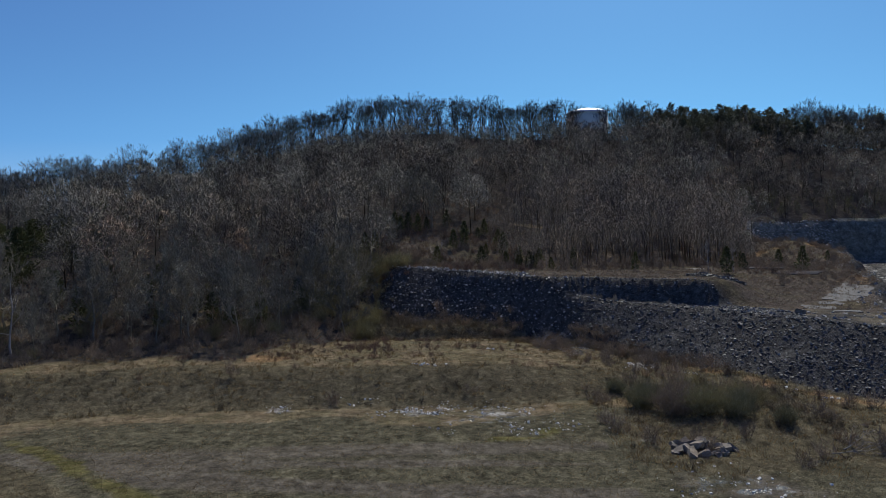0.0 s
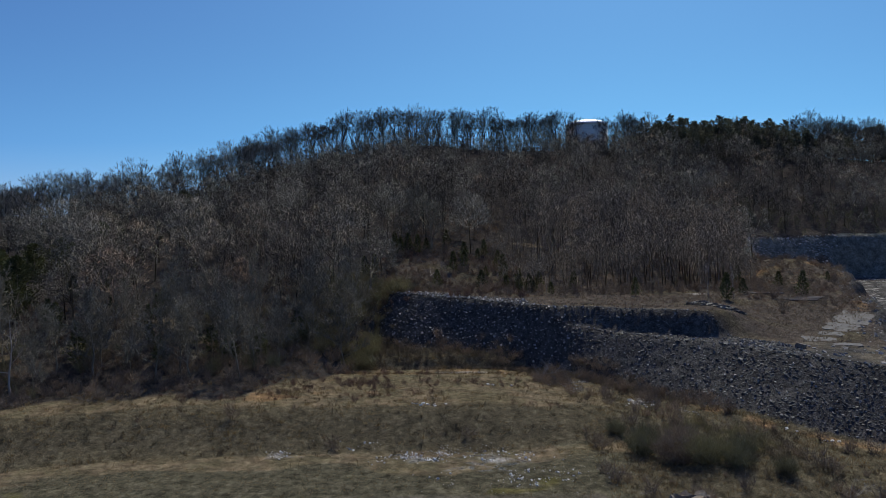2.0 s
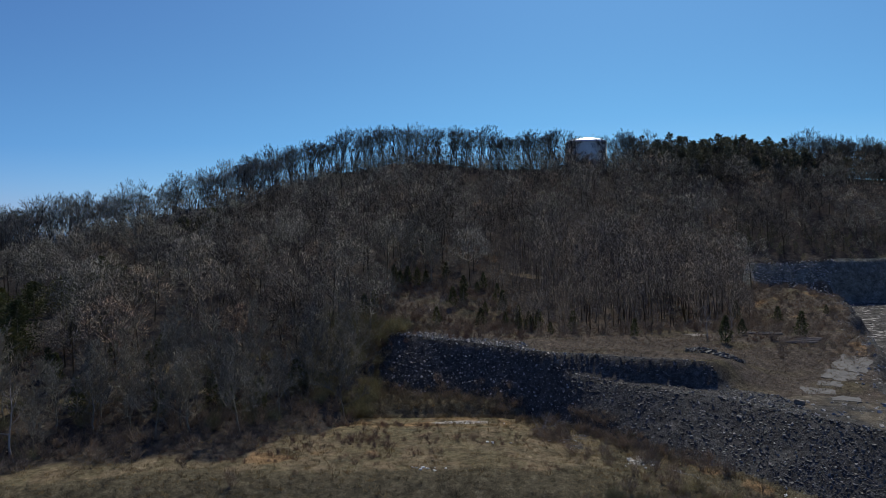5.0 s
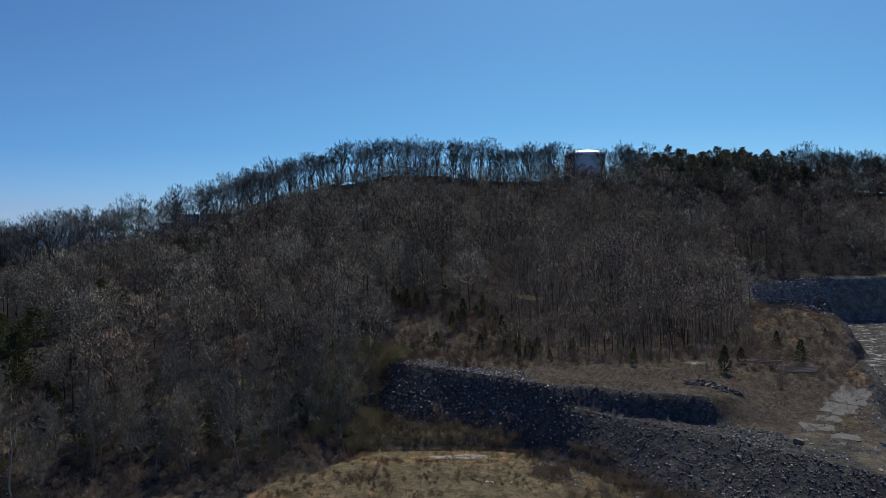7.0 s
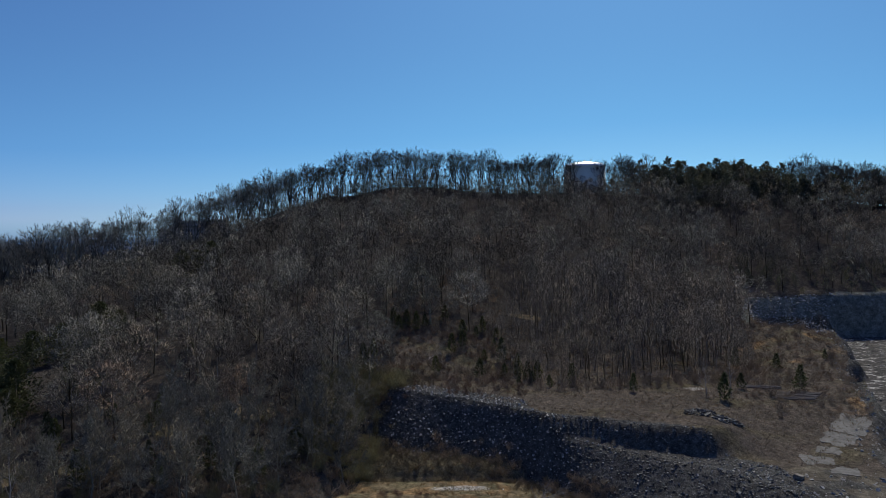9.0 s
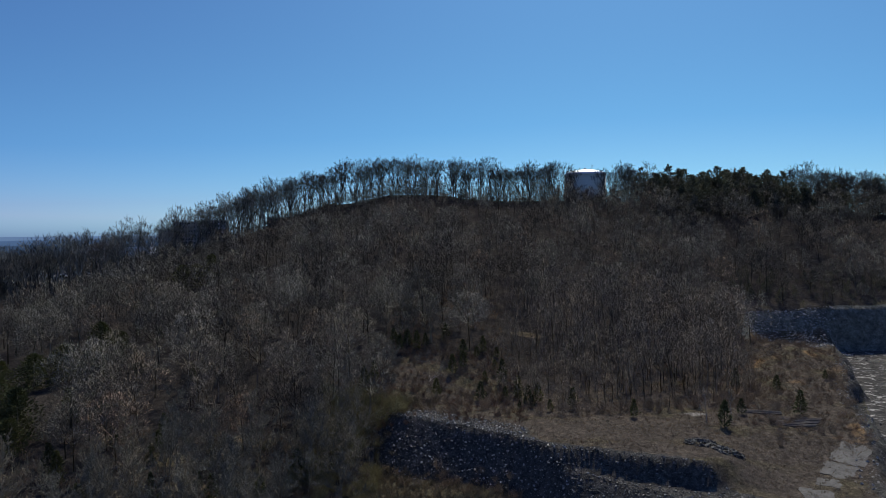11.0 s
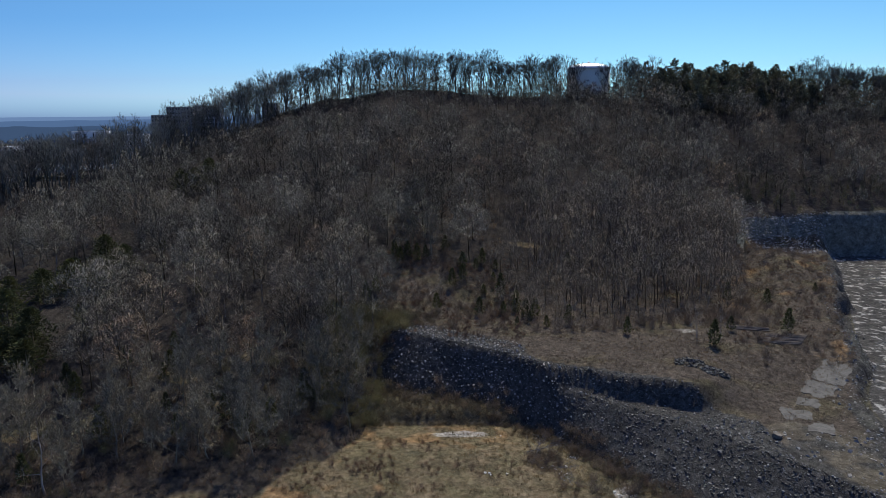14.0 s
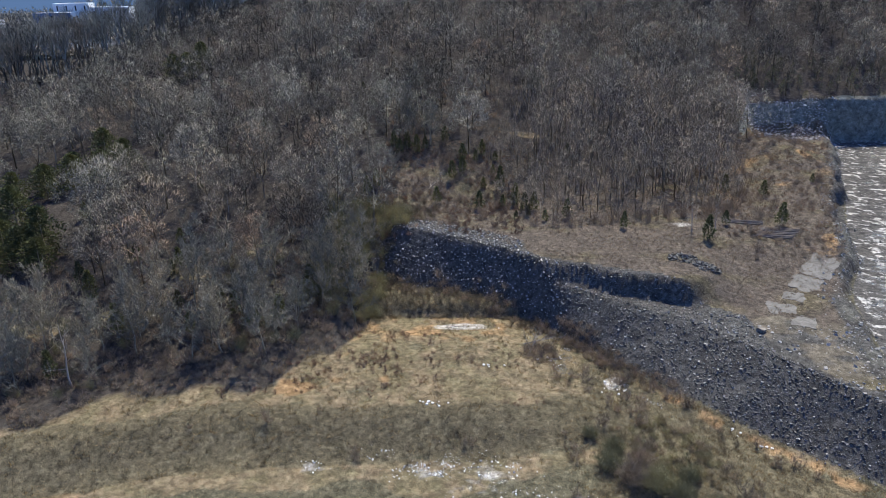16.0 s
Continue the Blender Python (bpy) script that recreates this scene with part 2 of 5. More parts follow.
    # far woodland cover, distance haze put into its colour as blue
    hazed_farwood = ramp(n, l, n1, [(0.35, (0.022, 0.029, 0.04)), (0.65, (0.046, 0.052, 0.06))])
    straw = mix(n, l, ramp(n, l, n4, [(0.42, 0.75), (0.58, 0.0)]), straw, scrub)
    olive = ramp(n, l, both, [(0.36, (0.06, 0.053, 0.03)), (0.52, (0.13, 0.116, 0.066)), (0.66, (0.23, 0.205, 0.125))])
    straw = mix(n, l, ramp(n, l, noise_node(n, l, 0.16, 4, pos, 0.65), [(0.44, 0.0), (0.58, 0.55)]), straw, olive)
    wet = calc(n, l, "MULTIPLY", edge(layer("wet"), 1.0), ramp(n, l, noise_node(n, l, 0.8, 5, pos, 0.65), [(0.49, 0.0), (0.58, 1.0)]))
    col = field
    for name, tone in (("dun", dun), ("straw", straw), ("scrub", scrub), ("orange", orange), ("green", green), ("mud", mud), ("clay_glare", clay_glare), ("litter", litter), ("floor", floor), ("rock", rock), ("limestone", limestone), ("hazed_farwood", hazed_farwood)):
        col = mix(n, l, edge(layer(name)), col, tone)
    col = mix(n, l, ramp(n, l, n1, [(0.3, 0.0), (0.75, 0.35)]), col, mix(n, l, 1.0, col, (0.62, 0.6, 0.58), "MULTIPLY"))
    col = mix(n, l, 1.0, col, ramp(n, l, noise_node(n, l, 0.42, 6, pos, 0.78), [(0.32, (0.6, 0.6, 0.61)), (0.5, (1.14, 1.14, 1.13)), (0.68, (1.66, 1.61, 1.53))]), "MULTIPLY")
    col = mix(n, l, wet, col, mix(n, l, 1.0, col, (0.6, 0.58, 0.56), "MULTIPLY"))
    l.new(col, b.inputs["Base Color"])
    l.new(ramp(n, l, wet, [(0.0, 0.95), (1.0, 0.24)]), b.inputs["Roughness"])
    l.new(ramp(n, l, wet, [(0.0, 0.0), (1.0, 0.5)]), b.inputs["Specular IOR Level"])
    bump(n, l, b, calc(n, l, "MULTIPLY", both, calc(n, l, "SUBTRACT", 1.0, calc(n, l, "MULTIPLY", wet, 0.55))), 0.8, 0.22)
    return m


GROUND = ground_material()

# ---- the lie of the land ----
def smooth(a, b, v):
    t = np.clip((np.asarray(v, float) - a) / (b - a), 0, 1)
    return t * t * (3 - 2 * t)


def lattice(x, y, seed):
    h = np.sin(x * 127.1 + y * 311.7 + seed * 74.7) * 43758.5453
    return h - np.floor(h)


def value_noise(x, y, seed=0):
    xi, yi = np.floor(x), np.floor(y)
    u, v = smooth(0, 1, x - xi), smooth(0, 1, y - yi)
    a, b = lattice(xi, yi, seed), lattice(xi + 1, yi, seed)
    c, d = lattice(xi, yi + 1, seed), lattice(xi + 1, yi + 1, seed)
    return (a * (1 - u) + b * u) * (1 - v) + (c * (1 - u) + d * u) * v


def fbm(x, y, seed=0, octaves=4):
    return sum(value_noise(x * 2 ** k, y * 2 ** k, seed + k) * 0.5 ** k for k in range(octaves)) / (2 - 0.5 ** (octaves - 1)) - 0.5


def crest_y(x):
    return np.interp(x, (-400, -206, -172, -142, -112, -79, -45, 24, 158, 260, 500), (300, 305, 335, 392, 406, 413, 415, 412, 410, 400, 400))


def crest_z(x):
    return np.interp(x, (-400, -260, -206, -172, -142, -112, -79, -45, -10, 24, 73, 158, 223, 260, 500), (22, 24, 28, 39, 56.5, 68.5, 78, 83, 81, 76.5, 76, 75, 69, 65, 60))


def hill_foot_y(x):
    return np.interp(x, (-300, -90, -60, -28, -21, 0, 50, 90, 112, 140, 260), (95, 98, 112, 138, 174, 180, 196, 228, 272, 280, 285))


def hill_foot_z(x):
    return np.interp(x, (-300, -60, -28, -21, 0, 50, 90, 108, 260), (5, 4.2, 7, 14.0, 14.2, 13.5, 14.5, 24, 26))


def rock_foot_y(x):
    return np.interp(x, (-40, -20, -14, 3, 11, 16, 21, 28, 38, 45, 63, 90, 130), (151.5, 151, 149.2, 143.5, 138.8, 132.4, 126.6, 118.5, 107.5, 100, 84, 62, 30))


def rock_top_y(x):
    return np.interp(x, (-40, -18, -9, 0.6, 8.5, 14.5, 20, 27, 30, 36, 43, 50, 57, 63, 67, 90, 130), (161.5, 161, 157.8, 152.6, 149.2, 144.3, 135.5, 132.3, 130.3, 126, 121.4, 114, 106, 98, 93, 71, 38))


def rock_top_z(x):
    return np.interp(x, (-40, -24, -18, 14, 20, 28, 44, 67, 130), (7, 14.6, 14.9, 13.6, 10.4, 9.6, 9.0, 8.6, 8.4))


def pit_x(y):
    return np.interp(y, (40, 80, 100, 115, 134, 142, 150, 173, 188, 224, 258, 272), (104, 80, 72.5, 76, 81.5, 85.5, 91, 100.5, 107.5, 124, 139, 146))


def terrace_foot(x):
    return np.interp(x, (-100, -62, -40, 0, 20, 40), (70, 80, 87, 88, 91, 92))


def land(x, y):
    x, y = np.asarray(x, float), np.asarray(y, float)
    # pad and terrace
    k = terrace_foot(x)
    z = 0.35 + 3.5 * smooth(k, k + 12, y) * (1 - 0.62 * smooth(2, 30, x))
    z = z - 2.1 * smooth(119, 134, y) * smooth(-38, -20, x) * (1 - smooth(10, 24, x))
    z = z + (1.9 * smooth(137.2, 139.6, y) - 0.5 * np.exp(-((y - 138) / 1.6) ** 2)) * smooth(-30, -20, x) * (1 - smooth(8, 18, x))
    z = z + 1.2 * smooth(24, 30, x) * (1 - smooth(36, 48, x)) * smooth(72, 80, y) * (1 - smooth(88, 98, y))
    z = z + 0.25 * fbm(x / 6, y / 6, 3) + 0.35 * fbm(x / 22, y / 22, 5)
    # rock slope and bench behind it
    f, t = rock_foot_y(x), rock_top_y(x)
    s = np.clip((y - f) / (t - f), 0, 1)
    bank = smooth(-29, -16.5, x + 6 * fbm(x / 4, y / 3, 13))
    zt = rock_top_z(x)
    upper = 13.6 - 4.8 * smooth(48, 66, x) * (1 - smooth(132, 166, y)) - 1.6 * smooth(62, 90, x) * smooth(132, 166, y)
    face_foot = np.interp(x, (-40, 8, 14, 20, 27, 34, 40, 47, 57, 130), (160, 148, 143, 136.3, 134.8, 131, 130, 128, 129, 120))
    brow = face_foot + np.interp(x, (14, 20, 30, 40, 46, 60), (1.5, 3.0, 3.0, 2.6, 2.2, 12)) + 0.8 * fbm(x / 3, y / 3, 12)
    bench = zt + (np.maximum(upper, zt) - zt) * np.clip((y - face_foot) / (brow - face_foot), 0, 1)
    bench = bench + 0.5 * fbm(x / 7, y / 7, 11)
    rise = z + (zt - z) * s + (1.5 * fbm(x / 7.0, y / 5.0, 21) + 0.3 * fbm(x / 2.5, y / 2.5, 22)) * np.sin(np.pi * s)
    zz = np.where(y < t, rise, bench)
    z = np.where(y > f, z + (zz - z) * bank, z)
    # brown shoulder beside the pit
    z = z + 6.5 * np.exp(-((x - 108) / 17) ** 2 - ((y - 236) / 26) ** 2) * (y > 160)
    # quarry floor
    p = pit_x(y)
    floor = np.interp(y, (60, 140, 220, 270), (7.0, 7.3, 8.2, 8.4)) + 0.25 * fbm(x / 5, y / 5, 31)
    cut = smooth(p - 1.5, p + 1.5, x + 5.0 * fbm(x / 7, y / 7, 33) + 9.0 * fbm(x / 21, y / 21, 34)) * smooth(60, 75, y - 0.2 * (x - 75))
    z = z + (np.minimum(floor, z) - z) * cut
    # hill
    fy, fz, cy, cz = hill_foot_y(x), hill_foot_z(x), crest_y(x), crest_z(x)
    q = (y - fy) / (cy - fy)
    up = fz + (cz - fz) * np.clip(q, 0, 1) + np.interp(x, (-90, -20, 120), (-3, 1, 3)) * np.sin(np.pi * np.clip(q, 0, 1)) - 6 * smooth(-40, -70, x) * np.exp(-((q - 0.86) / 0.12) ** 2) + 5.0 * fbm(x / 45, y / 45, 41) * smooth(0, 0.3, q)
    back = np.interp(x, (-260, -150, 0, 300), (28, 30, 32, 40))
    fall = np.clip((y - cy) / 190, 0, 1)
    up = np.where(q > 1, cz + (np.minimum(back, cz) - cz) * smooth(0, 1, fall) + 5.0 * fbm(x / 45, y / 45, 41) * (1 - smooth(0, 1, fall)), up)
    join = smooth(-14, 4, y - fy)
    scree_w = 6 * (1 - smooth(142, 150, x))
    cliff = smooth(-3.2 - scree_w, 0.6 + 0.6 * scree_w, y - fy + 2.5 * fbm(x / 6, y / 6, 43))
    c = smooth(100, 118, x)
    steps = np.floor(cliff * 4) / 4 + 0.25 * smooth(0.55, 1.0, cliff * 4 - np.floor(cliff * 4))
    cliff = cliff + (steps - cliff) * smooth(140, 150, x)
    join = join * (1 - c) + cliff * c
    low = np.where(x < -22, z + (fz - z) * smooth(-30, 0, y - fy), z)
    z = np.where(y < fy - 14, low, low + (up - low) * join)
    # east side of the pit
    east = smooth(236, 250, x + 4 * fbm(x / 9, y / 9, 51)) * (1 - smooth(270, 290, y)) * smooth(40, 60, y)
    z = z + np.maximum(24 - z, 0) * east
    # far country
    far = smooth(620, 1500, np.hypot(x, y))
    z = z * (1 - far) + far * (12 + 10 * fbm(x / 400, y / 400, 61))
    return z - 75 * smooth(1500, 2600, np.hypot(x, y))


def height(x, y):
    return float(land(np.array([x]), np.array([y]))[0])


CLEARINGS = ((-63, 140, 5, 3), (-47, 150, 6, 3.5), (-86, 118, 5, 2.5), (-73, 124, 4, 2.5), (20, 222, 7, 2.5), (-56, 132, 5, 2))


def clearing(x, y):
    return np.max([np.exp(-((x - a) / w) ** 2 - ((y - b) / d) ** 2) for a, b, w, d in CLEARINGS], axis=0)


PIT_POOLS = ((153, 255.5, 13, 3.4), (149, 240.5, 11, 2.6), (134, 220, 2.4, 1.0), (131, 207, 2.2, 0.9), (100, 152, 6, 4.6), (96, 142.5, 7, 4.2), (89, 131, 5, 3.6), (81, 113, 4.5, 2.8), (78, 107, 3, 1.2), (111, 172, 4, 4.0))


def layers(x, y):
    """Where the covers of the ground lie, 0 to 1 each."""
    w = fbm(x / 9, y / 9, 71)
    k = terrace_foot(x)
    f, t = rock_foot_y(x), rock_top_y(x)
    out = {}
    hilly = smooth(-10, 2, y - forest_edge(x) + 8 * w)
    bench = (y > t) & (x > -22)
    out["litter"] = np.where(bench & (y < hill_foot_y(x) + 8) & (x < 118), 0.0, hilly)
    out["scrub"] = np.maximum(smooth(k - 1, k + 3, y + 6 * w) * (1 - smooth(k + 10, k + 15, y + 8 * w)) * 0.95,
                              smooth(16, 26, x + 14 * w) * (1 - smooth(f - 8, f - 3, y)) * smooth(58, 76, y + 12 * w))
    out["straw"] = np.maximum(smooth(k + 8, k + 15, y + 9 * w) * (y < f) * (0.8 + 1.2 * fbm(x / 5, y / 4, 72)), np.where(bench & (y < 172) & (x < 64), 0.15 + 0.8 * w, 0))
    out["dun"] = np.where(bench & (y < 300) & (x < pit_x(y)), 1.0, 0.0)
    out["straw"] = np.maximum(out["straw"], smooth(k - 7, k - 2, y + 8 * w) * (1 - smooth(k, k + 4, y)) * (0.75 + 0.9 * w))
    edge_line = np.abs(y - (f - 3.2))
    out["orange"] = np.maximum((0.45 + 1.6 * fbm(x / 3, y / 3, 65)) * np.exp(-(edge_line / 3.3) ** 2) * smooth(26, 36, x) * (y < f + 1),
                               np.maximum(0.75 * smooth(118, 124, y + 5 * w) * (1 - smooth(136, 139, y)) * smooth(-30, -22, x + 10 * w) * (1 - smooth(6, 12, x)) * (0.45 + 2.0 * fbm(x / 4, y / 4, 75)),
                                          0.4 * smooth(-48, -40, x) * (1 - smooth(-24, -14, x)) * (0.3 + 2.6 * fbm(x / 3, y / 3, 67)) * (0.8 + 2 * w) * smooth(101, 106, y + 6 * w) * (1 - smooth(118, 126, y))))
    out["scrub"] = np.maximum(out["scrub"], smooth(137, 139, y + 2 * w) * (y < f + 1) * (x > -30) * (x < 14))
    out["orange"] = np.maximum(out["orange"], 0.3 * np.exp(-((x + 6) / 6) ** 2 - ((y - 184) / 9) ** 2) * (bench & (x < 16) & (y > 163) & (y < 205)) * (0.25 + 2.6 * fbm(x / 5, y / 8, 77)))
    out["orange"] = np.maximum(out["orange"], (bench & (x > 70) & (x < pit_x(y) - 1) & (y > 150) & (y < 262)) * np.clip(0.1 + 1.7 * fbm(x / 7, y / 7, 46), 0, 0.7))
    out["scrub"] = np.maximum(out["scrub"], (bench & (x < pit_x(y)) & (y < 262)) * (0.25 + 1.2 * fbm(x / 12, y / 6, 74)))
    out["scrub"] = np.maximum(out["scrub"], (bench & (x < 18) & (y > 160)) * (0.3 + 0.8 * w))
    out["scrub"] = np.maximum(out["scrub"], (bench & (x > 74) & (y > 150) & (x < pit_x(y))) * (0.25 + 1.0 * w))
    out["litter"] = out["litter"] * (1 - smooth(0.25, 0.7, clearing(x, y)))
    out["straw"] = np.maximum(out["straw"], smooth(0.25, 0.7, clearing(x, y)) * (0.75 + w))
    strip = x + 39.4 + (y - 64.5) * 1.37 + 3 * w
    out["green"] = np.maximum(np.exp(-((strip - 2) / 2.6) ** 2) * (1 - smooth(72, 80, y)) * (0.72 + 0.9 * fbm(x / 4, y / 4, 61)), np.exp(-((x - 5) / 8) ** 2 - ((y - 76.5 - 0.45 * (x - 5) + 4 * w) / 2.8) ** 2) * (0.45 + 1.8 * fbm(x / 3, y / 2, 62)))
    out["green"] = np.maximum(out["green"], 0.42 * np.exp(-((x - 8) / 14) ** 2 - ((y - 105) / 8) ** 2) * (0.6 + 2 * fbm(x / 6, y / 4, 70)))
    out["orange"] = np.maximum(out["orange"], 1.1 * np.exp(-((y - 105.5 - 0.05 * (x + 30) + 5 * w) / 3.2) ** 2) * smooth(-44, -38, x) * (1 - smooth(-18, -11, x)) * (0.3 + 2.6 * fbm(x / 3, y / 3, 69)))
    out["orange"] = np.maximum(out["orange"], 0.5 * np.exp(-((y - k + 0.5 + 4 * w) / 3.2) ** 2) * (1 - smooth(-26, -14, x)) * (0.45 + 1.8 * fbm(x / 4, y / 3, 57)))
    track = np.exp(-((y - 72.5 - 0.06 * x + 3 * w) / 2.6) ** 2) + 0.8 * np.exp(-((y - 67.5 - 0.02 * x + 2 * w) / 1.2) ** 2) + 0.8 * np.exp(-((y - 60 + 0.1 * x + 4 * w) / 3.0) ** 2)
    out["mud"] = np.clip(np.maximum(track * (x < 16) * (0.75 + 1.6 * fbm(x / 16, y / 3, 73)), 0.75 * np.exp(-((x - 25) / 9) ** 2 - ((y - 62) / 6) ** 2) * (0.6 + 2.4 * fbm(x / 4, y / 3, 78))), 0, 1)
    out["scrub"] = np.maximum(out["scrub"], smooth(-1, -6, strip) * (y < 82) * 0.9)
    out["mud"] = out["mud"] * (1 - 0.9 * np.clip(1.4 * out["green"], 0, 1)) * smooth(-8, 0, strip)
    speck = 0.62 + 2.2 * fbm(x / 3.5, y / 2.2, 79)
    # real clay on the pad; puddle and wet-mud glints painted pale farther back
    out["clay_glare"] = np.clip(np.maximum.reduce([0.62 * np.exp(-((x + 3) / 15) ** 2 - ((y - 86.5) / 2.6) ** 2) * speck, 2.2 * speck * np.exp(-((x + 1.5) / 4.6) ** 2 - ((y - 131.8) / 1.5) ** 2), 0.9 * np.exp(-((x - 53) / 5) ** 2 - ((y - 165) / 2.0) ** 2) * speck,
                                             0.8 * np.exp(-((x + 26) / 6) ** 2 - ((y - 87.5) / 1.6) ** 2) * speck, 1.8 * np.exp(-((x - 27.7) / 1.8) ** 2 - ((y - 109.5) / 2.4) ** 2) * speck]), 0, 1)
    out["wet"] = np.clip(np.maximum.reduce([1.1 * np.exp(-((x + 1) / 12) ** 2 - ((y - 84.5) / 3.0) ** 2) * speck, np.exp(-((x - 25) / 7) ** 2 - ((y - 61.5) / 6.0) ** 2) * (0.45 + 2.6 * fbm(x / 2.2, y / 1.6, 77)),
                                            np.exp(-((x + 1.5) / 6) ** 2 - ((y - 131.5) / 1.3) ** 2) * speck, np.exp(-((x - 53) / 5) ** 2 - ((y - 165) / 2.0) ** 2) * speck, np.exp(-((x - 28) / 2.5) ** 2 - ((y - 109) / 2.0) ** 2),
                                            0.6 * np.exp(-((x - 20) / 3.0) ** 2 - ((y - 76) / 2.0) ** 2), 0.35 * out["mud"]]), 0, 1)
    p = pit_x(y)
    pit = smooth(p + 0.5, p + 3, x) * (y < hill_foot_y(x) - 1) * (y > 66)
    out["floor"] = np.clip(pit, 0, 1)
    out["mud"] = np.maximum(out["mud"], np.clip(0.9 * smooth(44, 54, x + 10 * w) * (y > t + 1) * (y < 122 + 20 * w) * (x < p) * (0.6 + 1.5 * w), 0, 1))
    pools = np.max([np.exp(-((x - px0) / (w0 * 1.6)) ** 2 - ((y - py0) / (d0 * 1.6)) ** 2) for px0, py0, w0, d0 in PIT_POOLS], axis=0)
    out["wet"] = np.maximum(out["wet"], pit * np.clip(1.2 * pools * (0.7 + 1.6 * fbm(x / 5, y / 2.5, 81)), 0, 1))
    # sun glare of the quarry pools painted as pale ground around them
    out["clay_glare"] = np.maximum(out["clay_glare"], pit * np.clip(1.5 * pools * (0.75 + 1.6 * fbm(x / 6, y / 3, 58)), 0, 1))
    on_slope = smooth(-0.6, 1.2, y - f) * (1 - smooth(0.5, 4, y - t + 5 * w)) * smooth(-26, -21, x)
    ledge = ((x > 14) & (x < 56) & (y > t) & (y < np.interp(x, (14, 22, 39, 45, 56), (146, 141.5, 135, 131.5, 124)))) * (0.95 + w)
    face = (x > 100) * smooth(-4, -2, y - hill_foot_y(x)) * (1 - smooth(1, 5, y - hill_foot_y(x) + 4 * w))
    bank = smooth(p - 6, p - 2, x) * (1 - smooth(p + 1, p + 2.5, x)) * (y > 66) * (y < 270) * (0.65 + w)
    heap = (x < 14) & (x > -24) & (y > t) & (y < t + 9)
    out["hazed_farwood"] = smooth(560, 760, np.hypot(x, y))
    out["limestone"] = np.clip(np.maximum(face, 0.5 * bank), 0, 1)
    gravel = 0.75 * (x > 44) * (y > t) * smooth(126, 116, y + 18 * fbm(x / 8, y / 8, 54)) * (x < p) * (0.55 + 1.8 * fbm(x / 4, y / 3, 47))
    out["rock"] = np.clip(np.maximum.reduce([on_slope, ledge, bank, heap * (0.75 + w), gravel]), 0, 1)
    return out


def forest_edge(x):
    return 5 * np.sin(np.asarray(x, float) / 4.3) * (np.asarray(x) > 8) + 2.5 * np.sin(np.asarray(x, float) / 2.7) + np.interp(x, (-400, -120, -80, -57, -43, -27, -22, -19, 8, 14, 60, 92, 100, 108, 150, 160, 300), (70, 82, 93, 107, 107, 121, 135, 208, 206, 163, 166, 184, 225, 284, 287, 286, 290))


# ---- mesh helpers ----
def quick_mesh(name, verts, tris, material, tint=None, shade=False, normals=None):
    me = bpy.data.meshes.new(name)
    verts, tris = np.asarray(verts, np.float32), np.asarray(tris, np.int32)
    me.vertices.add(len(verts))
    me.vertices.foreach_set("co", verts.ravel())
    k = tris.shape[1]
    me.loops.add(tris.size)
    me.loops.foreach_set("vertex_index", tris.ravel())
    me.polygons.add(len(tris))
    me.polygons.foreach_set("loop_start", np.arange(0, tris.size, k, dtype=np.int32))
    me.polygons.foreach_set("use_smooth", np.full(len(tris), shade))
    me.update(calc_edges=True)
    me.materials.append(material)
    if tint is not None:
        me.attributes.new("tint", "FLOAT", "POINT").data.foreach_set("value", np.asarray(tint, np.float32))
    if normals is not None:
        me.attributes.new("custom_normal", "FLOAT_VECTOR", "POINT").data.foreach_set("vector", np.asarray(normals, np.float32).ravel())
    return me


def part(name, me, parent, label=""):
    """Links a mesh as one object under a thing or a part."""
    ob = new(name, me)
    ob.parent = parent
    return tagged(ob, label) if label else ob


def from_bm(name, bm, material, shade=False):
    me = bpy.data.meshes.new(name)
    bm.to_mesh(me)
    bm.free()
    for p in me.polygons:
        p.use_smooth = shade
    me.materials.append(material)
    return me


def box_mesh(name, size, material, bevel=0.0, at=(0, 0, 0)):
    bm = bmesh.new()
    bmesh.ops.create_cube(bm, size=1, matrix=Matrix.Translation(at) @ Matrix.Diagonal((*size, 1)))
    if bevel:
        bmesh.ops.bevel(bm, geom=bm.edges[:], offset=bevel, segments=1, affect="EDGES")
    return from_bm(name, bm, material)


def thing(name, m, label, category, group="", kind=""):
    ob = new(name)
    ob.matrix_basis = m
    return tagged(ob, label, category, group, kind)


# ---- the ground ----
def stretched(lo, hi, step, low_end, high_end):
    core = list(np.arange(lo, hi + step / 2, step))
    d, v = step, core[-1]
    while v < high_end:
        d *= 1.18
        v += d
        core.append(min(v, high_end))
    d, v = step, core[0]
    while v > low_end:
        d *= 1.18
        v -= d
        core.insert(0, max(v, low_end))
    return np.array(core)


def build_ground():
    gx, gy = stretched(-110, 180, 1.2, -4600, 4600), stretched(52, 290, 1.2, -1500, 4600)
    X, Y = np.meshgrid(gx, gy)
    x, y = X.ravel(), Y.ravel()
    v = np.stack([x, y, land(x, y)], 1)
    i = np.arange(len(x)).reshape(X.shape)
    q = np.stack([i[:-1, :-1], i[:-1, 1:], i[1:, 1:], i[1:, :-1]], -1).reshape(-1, 4)
    me = quick_mesh("ground", v, q, GROUND, shade=True)
    for name, value in layers(x, y).items():
        me.attributes.new(name, "FLOAT", "POINT").data.foreach_set("value", np.clip(value, 0, 1).astype(np.float32))
    tagged(new("ground", me), "winter ground of mud, dry grass, leaf litter and rock", "ground", kind="structure")


build_ground()

